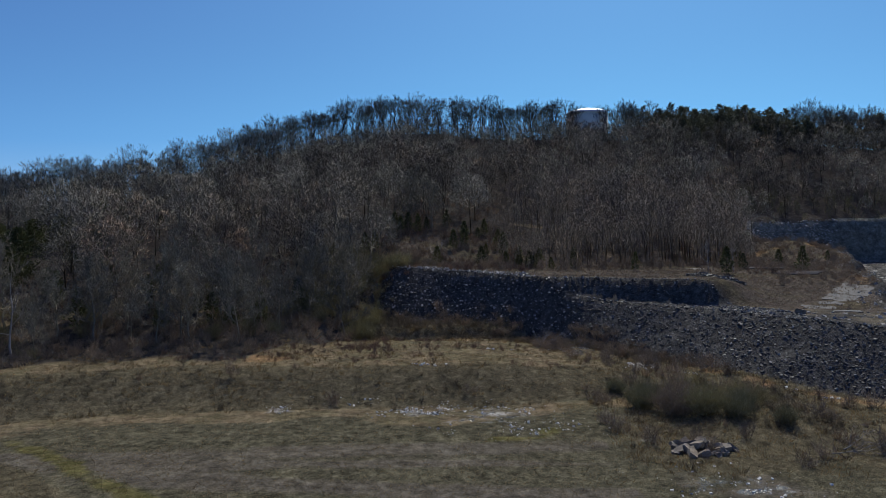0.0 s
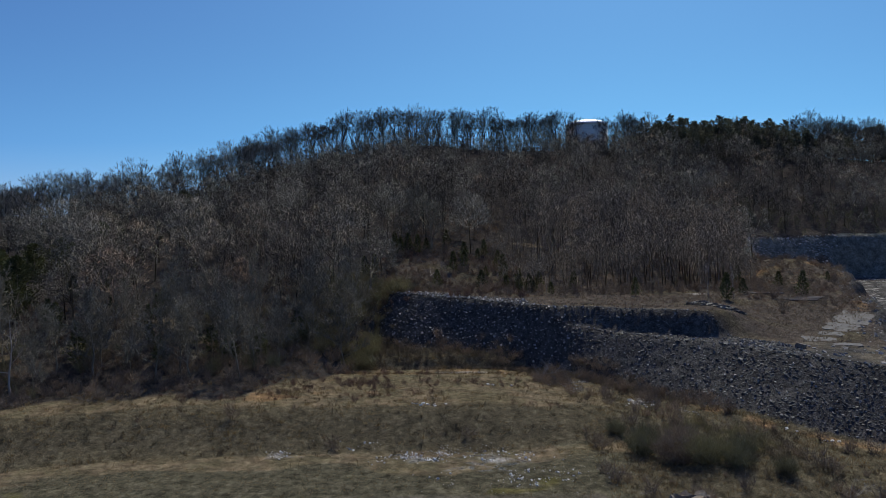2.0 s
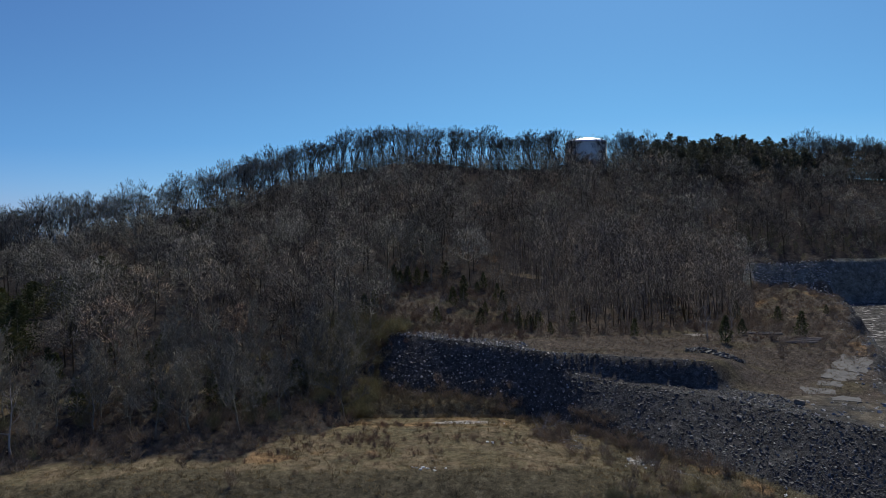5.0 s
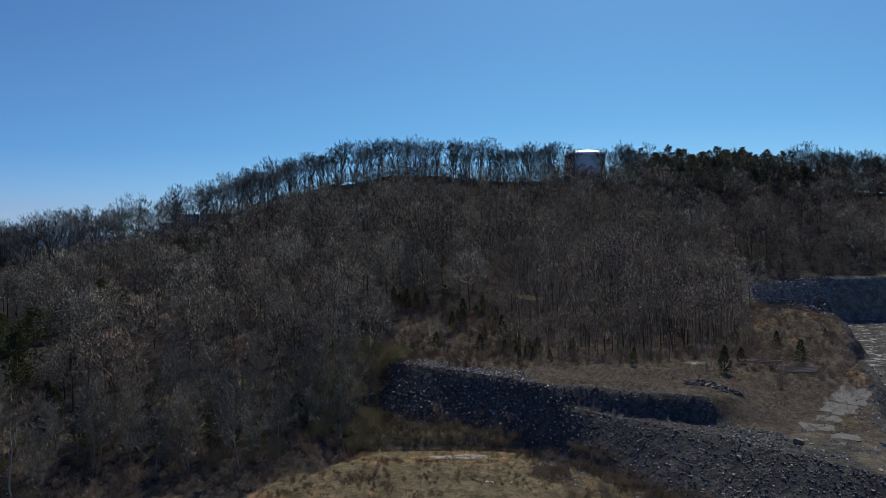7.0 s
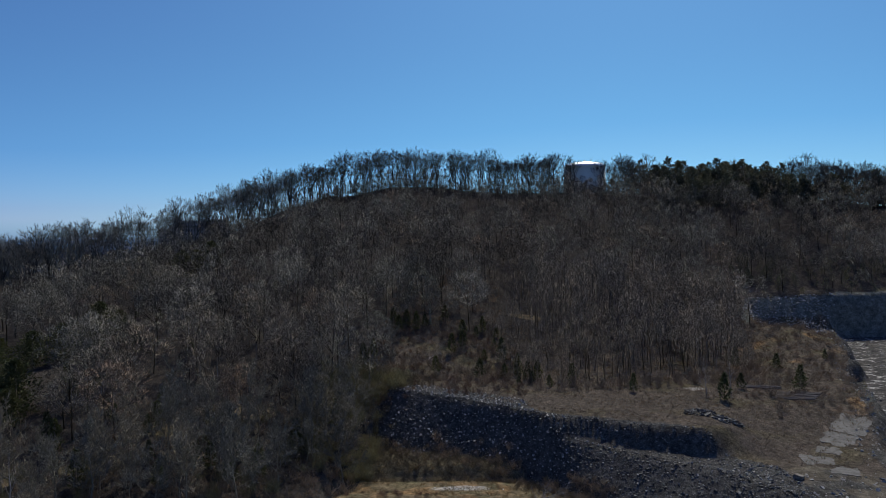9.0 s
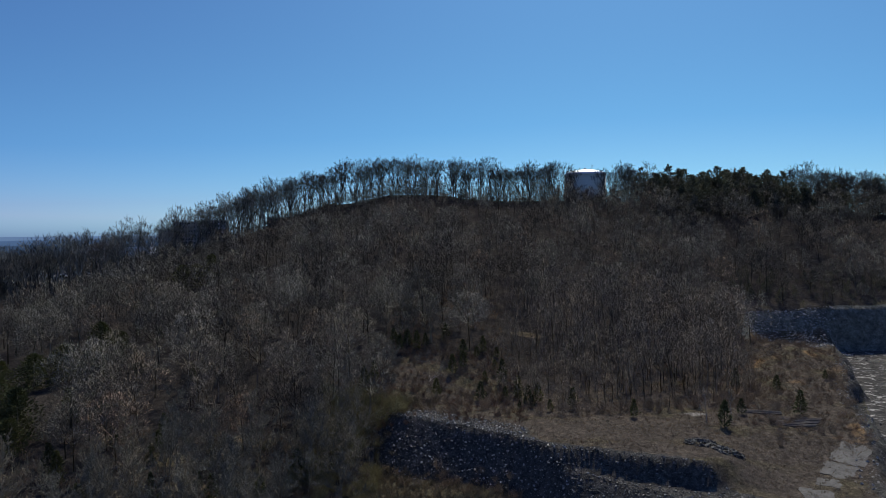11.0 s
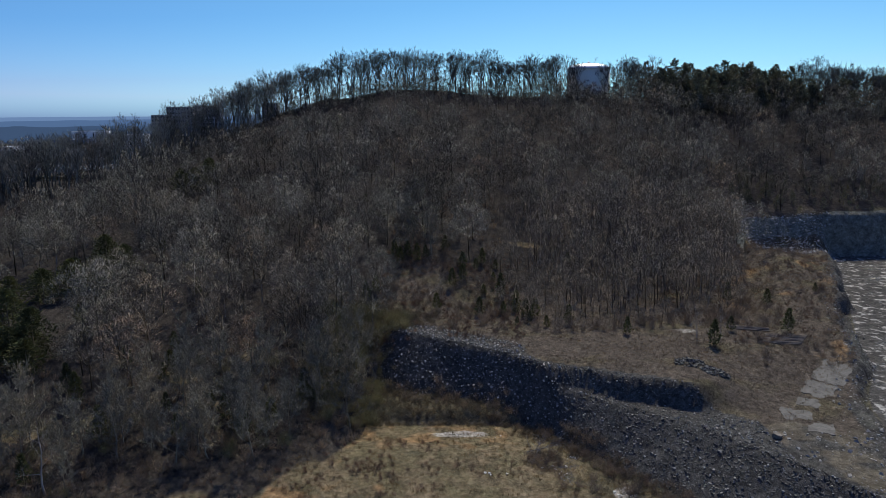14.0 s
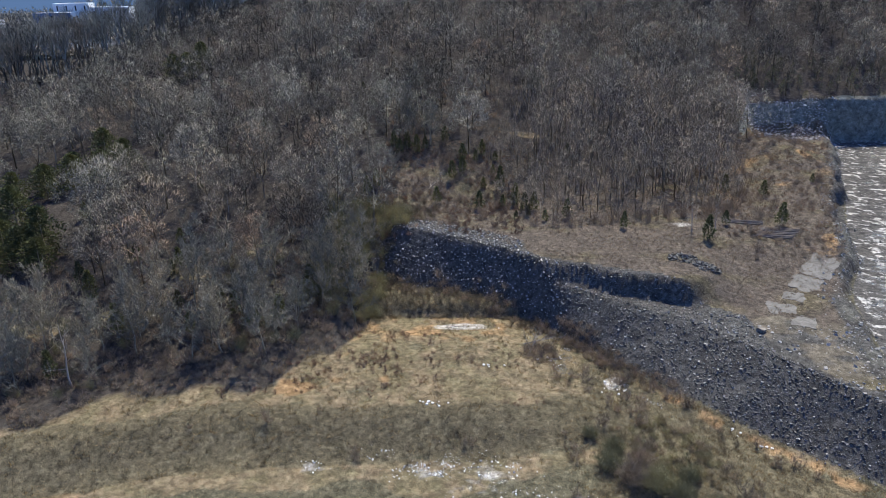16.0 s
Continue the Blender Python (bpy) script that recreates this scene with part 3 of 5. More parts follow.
# ---- trees: shapes ----
def tubes(segs, sides=3):
    """Tapered tubes from rows of x0 y0 z0 r0 x1 y1 z1 r1."""
    s = np.asarray(segs, float)
    a, b, ra, rb = s[:, :3], s[:, 4:7], s[:, 3], s[:, 7]
    d = b - a
    d /= np.linalg.norm(d, axis=1, keepdims=True) + 1e-9
    ref = np.where(np.abs(d[:, 2:3]) > 0.9, (1.0, 0, 0), (0, 0, 1.0))
    u = np.cross(d, ref)
    u /= np.linalg.norm(u, axis=1, keepdims=True) + 1e-9
    w = np.cross(d, u)
    ang = np.arange(sides) * 2 * np.pi / sides
    ring = np.cos(ang)[None, :, None] * u[:, None] + np.sin(ang)[None, :, None] * w[:, None]
    v = np.concatenate([a[:, None] + ring * ra[:, None, None], b[:, None] + ring * rb[:, None, None]], 1)
    k = np.arange(sides)
    nx = (k + 1) % sides
    f = np.concatenate([np.stack([k, nx, nx + sides], 1), np.stack([k, nx + sides, k + sides], 1)])
    f = (f[None] + (np.arange(len(s)) * 2 * sides)[:, None, None]).reshape(-1, 3)
    return v.reshape(-1, 3), f


def blades(base, tip, width, rng):
    """Slim pointed slivers from base to tip."""
    d = tip - base
    side = np.cross(d, rng.normal(size=d.shape))
    side *= (width / 2)[:, None] / (np.linalg.norm(side, axis=1, keepdims=True) + 1e-9)
    v = np.stack([base - side, base + side, tip], 1).reshape(-1, 3)
    return v, np.arange(len(v)).reshape(-1, 3)


def merge(pieces):
    vs, fs, n = [], [], 0
    for v, f in pieces:
        vs.append(v)
        fs.append(f + n)
        n += len(v)
    return np.concatenate(vs), np.concatenate(fs)


def unit(v):
    return v / (np.linalg.norm(v) + 1e-9)


def bare_tree(seed, h, limbs, branches, twigs, base=0.35, spread=0.3, lean=0.03, twig=0.05, stem=0.011, steep=22, stout=0.5):
    """Trunk and crown of a leafless tree, as two lots of vertices and triangles."""
    rng = np.random.default_rng(seed)
    pts, p = [np.zeros(3)], np.zeros(3)
    steps = 6
    for i in range(steps):
        p = p + np.array([rng.normal() * lean * h / 3, rng.normal() * lean * h / 3, 0.88 * h / steps])
        pts.append(p)
    rad = [h * stem * (1.25 - 1.1 * (i / steps) ** 0.8) for i in range(steps + 1)]
    trunk = [(*pts[i], rad[i], *pts[i + 1], rad[i + 1]) for i in range(steps)]
    limb_s, br_b, br_t, br_w, tb, tt = [], [], [], [], [], []
    az = rng.uniform(0, 6.28)
    for i in range(limbs):
        u = base + (0.97 - base) * (i + rng.uniform(0, 0.8)) / limbs
        s = u * steps
        k = min(int(s), steps - 1)
        o = pts[k] + (pts[k + 1] - pts[k]) * (s - k)
        az += 2.4 + rng.normal() * 0.4
        el = radians(steep + 45 * (u - base) / (1 - base) + rng.normal() * 8)
        d = np.array([math.cos(az) * math.cos(el), math.sin(az) * math.cos(el), math.sin(el)])
        ln = h * spread * (1.15 - 0.55 * (u - base) / (1 - base)) * rng.uniform(0.75, 1.2)
        r = rad[k] * stout
        q = o
        way = [q]
        for j in range(3):
            d = unit(d + rng.normal(size=3) * 0.16 + np.array([0, 0, 0.16]))
            q = q + d * ln / 3
            way.append(q)
            limb_s.append((*way[-2], r * (1 - 0.27 * j), *q, r * (1 - 0.27 * (j + 1))))
        for j in range(branches):
            v = rng.uniform(0.25, 1.0) * 3
            kk = min(int(v), 2)
            o2 = way[kk] + (way[kk + 1] - way[kk]) * (v - kk)
            d2 = unit(unit(way[kk + 1] - way[kk]) * 0.7 + rng.normal(size=3) * 0.55 + np.array([0, 0, 0.35]))
            l2 = ln * rng.uniform(0.3, 0.55)
            m2 = o2 + d2 * l2 * 0.5
            d3 = unit(d2 + rng.normal(size=3) * 0.25 + np.array([0, 0, 0.15]))
            e2 = m2 + d3 * l2 * 0.5
            br_b.append(o2)
            br_t.append(e2)
            br_w.append(r * 0.8)
            for _ in range(twigs):
                w = rng.uniform(0.2, 1.0)
                o3 = o2 + (m2 - o2) * w * 2 if w < 0.5 else m2 + (e2 - m2) * (w * 2 - 1)
                tb.append(o3)
                tt.append(o3 + unit(d3 + rng.normal(size=3) * 0.8 + np.array([0, 0, 0.25])) * l2 * rng.uniform(0.22, 0.62))
    crown = [tubes(limb_s, 3), blades(np.array(br_b), np.array(br_t), np.array(br_w), rng), blades(np.array(tb), np.array(tt), np.full(len(tb), twig), rng)]
    return tubes(trunk, 6), merge(crown)


def light_tree(seed, h, limbs=9, fine=440, low=0.3, wide=0.36, twig=0.05, reach=0.1, clump=0.3):
    """A leafless tree for the depth of the woods: forked trunk, limbs, and a billowed crown of fine twigs in clumps."""
    rng = np.random.default_rng(seed)
    top = np.array([rng.normal() * 0.04 * h, rng.normal() * 0.04 * h, 0.6 * h])
    segs = [(0, 0, 0, h * 0.0105, *(top * 0.6), h * 0.008), (*(top * 0.6), h * 0.008, *top, h * 0.0045)]
    mid = np.array([top[0], top[1], h * (low + 1.0) / 2])
    axes = np.array([wide * h, wide * h, h * (1.0 - low) / 2])
    k = np.arange(limbs) + 0.5
    up = 1.0 - 1.55 * k / limbs
    az = k * 2.39996 + rng.uniform(0, 6.28) + rng.normal(size=limbs) * 0.25
    lobes = np.stack([np.cos(az) * np.sqrt(1 - up ** 2), np.sin(az) * np.sqrt(1 - up ** 2), up], 1)
    heart = mid + lobes * axes * rng.uniform(0.55, 0.85, (limbs, 1))
    for e in heart:
        o = top * rng.uniform(0.45, 0.98)
        m = (o + e) / 2 + np.array([0, 0, -0.03 * h]) + rng.normal(size=3) * 0.02 * h
        segs += [(*o, h * 0.0046, *m, h * 0.003), (*m, h * 0.003, *e, h * 0.001)]
    pick = rng.integers(0, limbs, fine)
    d = rng.normal(size=(fine, 3)) + lobes[pick] * 0.75 + np.array([0, 0, 0.35])
    d /= np.linalg.norm(d, axis=1, keepdims=True)
    size = (rng.uniform(0.75, 1.2, limbs) * clump)[pick, None]
    base = heart[pick] + d * axes.mean() * size * rng.uniform(0.15, 1.0, (fine, 1)) ** 0.6
    go = d * 0.6 + lobes[pick] * 0.35 + rng.normal(size=(fine, 3)) * 0.55 + np.array([0, 0, 0.4])
    tip = base + go / np.linalg.norm(go, axis=1, keepdims=True) * h * reach * rng.uniform(0.5, 1.4, (fine, 1))
    v, f = merge([tubes(segs, 3), blades(base, tip, twig * rng.uniform(0.6, 1.4, fine), rng)])
    # the crown is shaded by its billows: every twig takes the turn of its clump
    own = len(v) - 3 * fine
    n = v - mid
    n /= np.linalg.norm(n, axis=1, keepdims=True) + 1e-9
    c = v[own:] - np.repeat(heart[pick], 3, axis=0)
    c /= np.linalg.norm(c, axis=1, keepdims=True) + 1e-9
    n[own:] = 0.4 * n[own:] + 0.45 * c
    n[own:] = np.repeat(n[own::3] + rng.normal(size=(fine, 3)) * 0.5, 3, axis=0)
    n /= np.linalg.norm(n, axis=1, keepdims=True) + 1e-9
    face = np.cross(v[f[:, 1]] - v[f[:, 0]], v[f[:, 2]] - v[f[:, 0]])
    wrong = np.sum(face * n[f[:, 0]], axis=1) < 0
    f[wrong] = f[wrong][:, ::-1]
    return v, f, n


def fan_tree(seed, h, twigs=9):
    """A tall forest tree: a trunk that forks again and again into a rounded fan of fine twigs."""
    rng = np.random.default_rng(seed)
    segs, thin_b, thin_t, thin_w = [], [], [], []

    def grow(o, d, length, r, level):
        m = o + d * length * 0.5
        d2 = unit(d + rng.normal(size=3) * 0.13 + np.array([0, 0, 0.1 if level else 0.0]))
        e = m + d2 * length * 0.5
        if level < 3:
            segs.extend([(*o, r, *m, r * 0.85), (*m, r * 0.85, *e, r * 0.66)])
        else:
            thin_b.append(o)
            thin_t.append(e + d2 * length * 0.25)
            thin_w.append(max(r * 2.4, 0.11))
        if level == 4:
            for _ in range(twigs):
                p = o + (e - o) * rng.uniform(0.25, 1.0)
                q = unit(d2 + rng.normal(size=3) * 0.55 + np.array([0, 0, 0.2]))
                thin_b.append(p)
                thin_t.append(p + q * h * rng.uniform(0.035, 0.075))
                thin_w.append(0.085)
            return
        n = (3 + rng.integers(0, 2)) if level == 0 else 2 + int(rng.uniform() < 0.55)
        az = rng.uniform(0, 6.28)
        side = unit(np.cross(d2, (0.3, 0.9, 0.2)))
        up = np.cross(side, d2)
        for i in range(n):
            az += 6.283 / n + rng.normal() * 0.3
            open_ = rng.uniform(0.26, 0.46) if level == 0 else rng.uniform(0.3, 0.66)
            w = unit(d2 + (side * math.cos(az) + up * math.sin(az)) * open_ + np.array([0, 0, 0.08]))
            start = e if i < 2 else o + (e - o) * rng.uniform(0.6, 0.95)
            grow(start, w, h * (0.27, 0.19, 0.13, 0.085)[level] * rng.uniform(0.8, 1.15), r * 0.6, level + 1)

    grow(np.zeros(3), unit(np.array([rng.normal() * 0.06, rng.normal() * 0.06, 1.0])), h * rng.uniform(0.3, 0.42), h * 0.0155, 0)
    return merge([tubes(segs, 3), blades(np.array(thin_b), np.array(thin_t), np.array(thin_w), rng)])


def evergreen(seed, h, wide, sprays=420, ragged=0.25, bottom=0.06, spray=0.085, taper=0.75):
    """Trunk and needle sprays of a cedar or pine."""
    rng = np.random.default_rng(seed)
    u = rng.uniform(0, 1, sprays) ** 0.8
    az = rng.uniform(0, 6.283, sprays)
    lump = 1 + ragged * np.sin(az * 3 + u * 9 + seed) + ragged * rng.normal(size=sprays) * 0.5
    r = wide * (1 - u) ** taper * np.minimum(1, 0.45 + 2.2 * u) * (0.25 + 0.75 * rng.uniform(0, 1, sprays) ** 0.5) * lump
    base = np.stack([np.cos(az) * r, np.sin(az) * r, h * (bottom + (1 - bottom) * u * 0.95)], 1)
    out = np.stack([np.cos(az), np.sin(az), np.full(sprays, 0.55)], 1) + rng.normal(size=(sprays, 3)) * 0.4
    size = h * spray * rng.uniform(0.6, 1.3, sprays)
    tip = base + out / np.linalg.norm(out, axis=1, keepdims=True) * size[:, None]
    v, f = blades(base, tip, size * 0.55, rng)
    trunk = tubes([(0, 0, 0, h * 0.016, 0, 0, h * 0.55, h * 0.009), (0, 0, h * 0.55, h * 0.009, 0, 0, h * 0.95, h * 0.002)], 5)
    return trunk, (v, f)


def shrub(seed, h, wide, stems=22, twigs=5, thick=0.035):
    rng = np.random.default_rng(seed)
    az, r = rng.uniform(0, 6.283, stems), np.sqrt(rng.uniform(0, 1, stems))
    base = np.stack([np.cos(az) * r * wide * 0.3, np.sin(az) * r * wide * 0.3, np.zeros(stems)], 1)
    tip = np.stack([np.cos(az) * r * wide, np.sin(az) * r * wide, h * (1 - 0.45 * r) * rng.uniform(0.6, 1.1, stems)], 1)
    b, t = [base], [tip]
    for _ in range(twigs):
        w = rng.uniform(0.3, 0.95, (stems, 1))
        o = base + (tip - base) * w
        b.append(o)
        t.append(o + (rng.normal(size=(stems, 3)) * 0.28 + np.array([0, 0, 0.22])) * h)
    b, t = np.concatenate(b), np.concatenate(t)
    return blades(b, t, np.full(len(b), thick), rng)


def tuft(seed, h, n=9, wide=0.3, thick=0.05):
    rng = np.random.default_rng(seed)
    az = rng.uniform(0, 6.283, n)
    b = np.stack([np.cos(az), np.sin(az), np.zeros(n)], 1) * wide * rng.uniform(0, 1, (n, 1))
    t = b * 2.0 + np.stack([np.zeros(n), np.zeros(n), h * rng.uniform(0.6, 1.1, n)], 1) + rng.normal(size=(n, 3)) * 0.12 * h
    return blades(b, t, np.full(n, thick), rng)


# ---- planting ----
def scatter(x0, x1, y0, y1, cell, seed, keep):
    """Loose rows of places in a stretch of the plan, kept by a chance that keep(x, y) gives."""
    rng = np.random.default_rng(seed)
    X, Y = np.meshgrid(np.arange(x0, x1, cell), np.arange(y0, y1, cell))
    x = X.ravel() + rng.uniform(-0.48, 0.48, X.size) * cell
    y = Y.ravel() + rng.uniform(-0.48, 0.48, X.size) * cell
    ok = rng.uniform(0, 1, X.size) < keep(x, y)
    return x[ok], y[ok]


def in_view(x, y, margin=14):
    """The wedge of country that the flight overlooks."""
    return (np.abs(x + 0.037 * y) < 0.66 * y + margin) * 1.0


def plant_stuff(name, shapes, x, y, sizes, material, label, category, seed, sink=0.1, tints=None, tall=(0.85, 1.2), grow=None):
    """Many small plants as one mesh; every plant is a turned and scaled shape on the ground."""
    rng = np.random.default_rng(seed)
    z = land(x, y) - sink
    kind = rng.integers(0, len(shapes), len(x))
    turn, size = rng.uniform(0, 6.283, len(x)), rng.uniform(*sizes, len(x)) * (1 if grow is None else grow)
    rise = rng.uniform(*tall, len(x))
    tint = rng.uniform(0, 1, len(x)) if tints is None else tints
    vs, fs, ts, ns, n = [], [], [], [], 0
    for k, (v, f, *turned) in enumerate(shapes):
        w = np.nonzero(kind == k)[0]
        if not len(w):
            continue
        c, s = np.cos(turn[w])[:, None], np.sin(turn[w])[:, None]
        px = (v[None, :, 0] * c - v[None, :, 1] * s) * size[w, None] + x[w, None]
        py = (v[None, :, 0] * s + v[None, :, 1] * c) * size[w, None] + y[w, None]
        pz = v[None, :, 2] * (size * rise)[w, None] + z[w, None]
        vs.append(np.stack([px, py, pz], -1).reshape(-1, 3))
        fs.append((f[None] + (n + np.arange(len(w)) * len(v))[:, None, None]).reshape(-1, 3))
        ts.append(np.repeat(tint[w], len(v)))
        for q in turned:
            ns.append(np.stack([q[None, :, 0] * c - q[None, :, 1] * s, q[None, :, 0] * s + q[None, :, 1] * c, np.broadcast_to(q[None, :, 2], (len(w), len(v)))], -1).reshape(-1, 3))
        n += len(w) * len(v)
    me = quick_mesh(name, np.concatenate(vs), np.concatenate(fs), material, np.concatenate(ts), shade=bool(ns), normals=np.concatenate(ns) if ns else None)
    return tagged(new(name, me), label, category, kind="stuff")


def tree_kinds(name, lots, bark, leaf, label, category, crown_name="crown", crown_label=""):
    """One tree of each shape, as things with trunk and crown."""
    made = []
    for trunk, crown in lots:
        t = thing(name, Matrix(), label, category)
        part("trunk", quick_mesh("trunk", *trunk, bark, shade=True), t)
        part(crown_name, quick_mesh(crown_name, *crown, leaf), t, crown_label)
        made.append(t)
    return made


def plant(kinds, spots, seed, sizes, group, first=True):
    """Sets the first trees where they stand and copies the rest."""
    rng = np.random.default_rng(seed)
    for i, (x, y) in enumerate(spots):
        t = kinds[i % len(kinds)]
        s = rng.uniform(*sizes)
        m = pose(x, y, height(x, y) - 0.15, rz=rng.uniform(0, 360)) @ Matrix.Diagonal((s, s, s * rng.uniform(0.9, 1.15), 1))
        if first and i < len(kinds):
            t.matrix_basis = m
            t["group"] = group
        else:
            c = t.copy()
            scene.collection.objects.link(c)
            for ch in t.children:
                d = ch.copy()
                scene.collection.objects.link(d)
                d.parent = c
            c.matrix_basis = m


def woods_at(x, y):
    e = forest_edge(x)
    return (y > e) * in_view(x, y)


def grown(x, y):
    return woods_at(x, y) * 0.94 * (1 - np.maximum(smooth(0.15, 0.5, clearing(x, y)), 0.75 * smooth(0.15, 0.5, clearing(x, y + 8))))


# Woods on the hillside, single trees along the near edge
near_band = 34.0
nx_, ny_ = scatter(-125, 105, 78, 250, 5.6, 5, lambda x, y: grown(x, y) * (y > forest_edge(x) + 5) * (y < forest_edge(x) + near_band) * (x < -16))
BROAD_CEDARS = [(-108, 145), (-103, 150), (-101, 141), (-112, 157), (-96, 138.5), (-106, 137), (-112, 150), (-99, 146), (-114, 175), (-109, 180), (-104, 187), (-112, 187), (-118, 181), (-99, 178), (-106, 194), (-98, 189), (-121, 172), (-108, 270), (-104, 276), (-112, 266)]
LOW_CEDARS = [(-76, 143), (-84, 133), (-80, 129), (-66, 138), (-61, 128), (-70, 119), (-56, 121), (-35, 138), (-90, 152), (-86, 158), (-49, 128), (-44, 124), (-39, 126), (-53, 131), (-29, 152), (-72, 176)]


def clear_of_cedars(x, y, gap):
    return np.min([np.hypot(x - a, (y + 7 - b) * 0.62) for a, b in BROAD_CEDARS], axis=0) > gap


ok = clear_of_cedars(nx_, ny_, 8.0)
nx_, ny_ = nx_[ok], ny_[ok]
spots = list(zip(nx_, ny_))[:270]
oaks = tree_kinds("tree", [bare_tree(100 + k, 12.0, 15, 8, 18, base=0.22, spread=0.38, twig=0.08, lean=0.05) for k in range(7)], BARK, BARK,
                  "leafless grey-brown hardwood tree at the edge of the woods", "tree")
plant(oaks, spots, 6, (0.6, 1.2), "trees along the woods' near edge")

light = [light_tree(300 + k, 13.0, limbs=11 + k % 4, low=0.16 + 0.04 * (k % 4), wide=0.36 + 0.04 * (k % 3), fine=700, twig=0.14, reach=0.052, clump=0.34) for k in range(10)]
hx, hy = scatter(-330, 330, 80, 420, 7.9, 7, lambda x, y: grown(x, y) * ~((x < -16) & (y < forest_edge(x) + near_band) & (x > -125)) * (y < crest_y(x) - 36) * ~((x > 6) & (x < 104) & (y < 240)))
fuller = [light_tree(320 + k, 13.0, limbs=14 + k % 4, low=0.14 + 0.04 * (k % 4), wide=0.36 + 0.04 * (k % 3), fine=1800, twig=0.085, reach=0.042, clump=0.32) for k in range(8)]
ok = clear_of_cedars(hx, hy, 9.5)
hx, hy = hx[ok], hy[ok]
lower = hy < 232
stand = np.clip(0.45 + 0.6 * fbm(hx / 16, hy / 16, 55) + np.random.default_rng(56).normal(size=len(hx)) * 0.34, 0, 1)
below = 1 - (0.45 - 0.4 * smooth(10, 55, hx)) * (1 - smooth(30, 140, crest_y(hx) - hy))
plant_stuff("hillside_woods", fuller, hx[lower], hy[lower], (0.75, 1.5), WOODS_BARK, "leafless grey-brown woods on the lower hillside", "woods", 8, tints=stand[lower], grow=below[lower])
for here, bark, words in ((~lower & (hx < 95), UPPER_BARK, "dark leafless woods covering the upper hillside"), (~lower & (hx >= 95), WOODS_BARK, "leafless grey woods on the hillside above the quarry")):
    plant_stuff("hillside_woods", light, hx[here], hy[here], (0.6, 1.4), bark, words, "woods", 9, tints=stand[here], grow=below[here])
sparse = [light_tree(310 + k, 13.0, limbs=8, low=0.12, wide=0.4, fine=230, twig=0.17, reach=0.09) for k in range(5)]
ix, iy = scatter(-330, 330, 200, 420, 6.2, 47, lambda x, y: grown(x, y) * (y >= crest_y(x) - 38) * (y < crest_y(x)) * (np.hypot(x - 73.4, y - 420) > 18))
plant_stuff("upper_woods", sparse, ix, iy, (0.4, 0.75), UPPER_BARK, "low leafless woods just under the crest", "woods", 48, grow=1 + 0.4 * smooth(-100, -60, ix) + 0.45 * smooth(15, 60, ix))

# Young, dense growth behind the bench: low along its front, tall behind
young = [light_tree(340 + k, 11.0, limbs=12, fine=500, low=0.28, wide=0.21 + 0.02 * (k % 3), twig=0.075, reach=0.05, clump=0.36) for k in range(7)]


def grove_depth(x, y):
    """How far into the young grove a place lies, in metres; below 0 outside."""
    front = np.interp(x, (6, 12, 24, 50, 62, 72, 86, 96), (186, 172, 165, 168, 172, 178, 206, 246))
    side = np.minimum(x - 8, 104 - x - 0.25 * np.maximum(y - 235, 0))
    return np.minimum(np.minimum(y - front, side) + 5 * fbm(x / 7, y / 7, 96), 258 - y)


tx, ty = scatter(6, 106, 158, 262, 4.4, 9, lambda x, y: (grove_depth(x, y) > 0) * np.clip(0.95 + 1.2 * fbm(x / 6, y / 6, 52), 0.3, 1))
deep = smooth(0, 22, grove_depth(tx, ty))
plant_stuff("young_thicket", young, tx, ty, (0.75, 1.15), SAPLING_BARK, "dense grove of slim leafless young trees behind the bench", "thicket", 10, tall=(0.95, 1.25), tints=np.clip(0.45 + 1.2 * fbm(tx / 8, ty / 8, 50) + np.random.default_rng(49).normal(size=len(tx)) * 0.3, 0, 1), grow=0.62 + 0.85 * deep * (0.75 + 0.25 * smooth(20, 60, tx)))
fx0, fy0 = scatter(6, 84, 156, 200, 2.6, 83, lambda x, y: (np.abs(grove_depth(x, y) - 1) < 4) * 0.6)
plant_stuff("grove_brush", [shrub(620 + k, 2.6, 1.3, 24, 6, 0.05) for k in range(4)], fx0, fy0, (0.5, 1.3), SHRUB_TWIG, "bare brush along the front of the young grove", "brush", 84)

# Tall trees on the skyline
tall = [fan_tree(400 + k, 20.5) for k in range(10)]
rx, ry = scatter(-330, 330, 270, 470, 4.7, 11, lambda x, y: (np.abs(y - crest_y(x) - np.where(x < -110, 10, 2)) < np.where(x < -110, 17, 10)) * in_view(x, y) * (np.hypot(x - 73, y - 420) > 16) * np.where((x > 104) & (x < 188), 0.07, 0.92))
shoulder = rx < -105
for here, bark, words in ((~shoulder, SHADED_BARK, "tall leafless trees standing along the crest of the hill"), (shoulder, SHOULDER_BARK, "tall grey-brown leafless trees on the hill's low shoulder")):
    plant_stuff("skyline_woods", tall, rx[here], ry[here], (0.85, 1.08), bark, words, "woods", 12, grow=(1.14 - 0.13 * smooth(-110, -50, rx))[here])

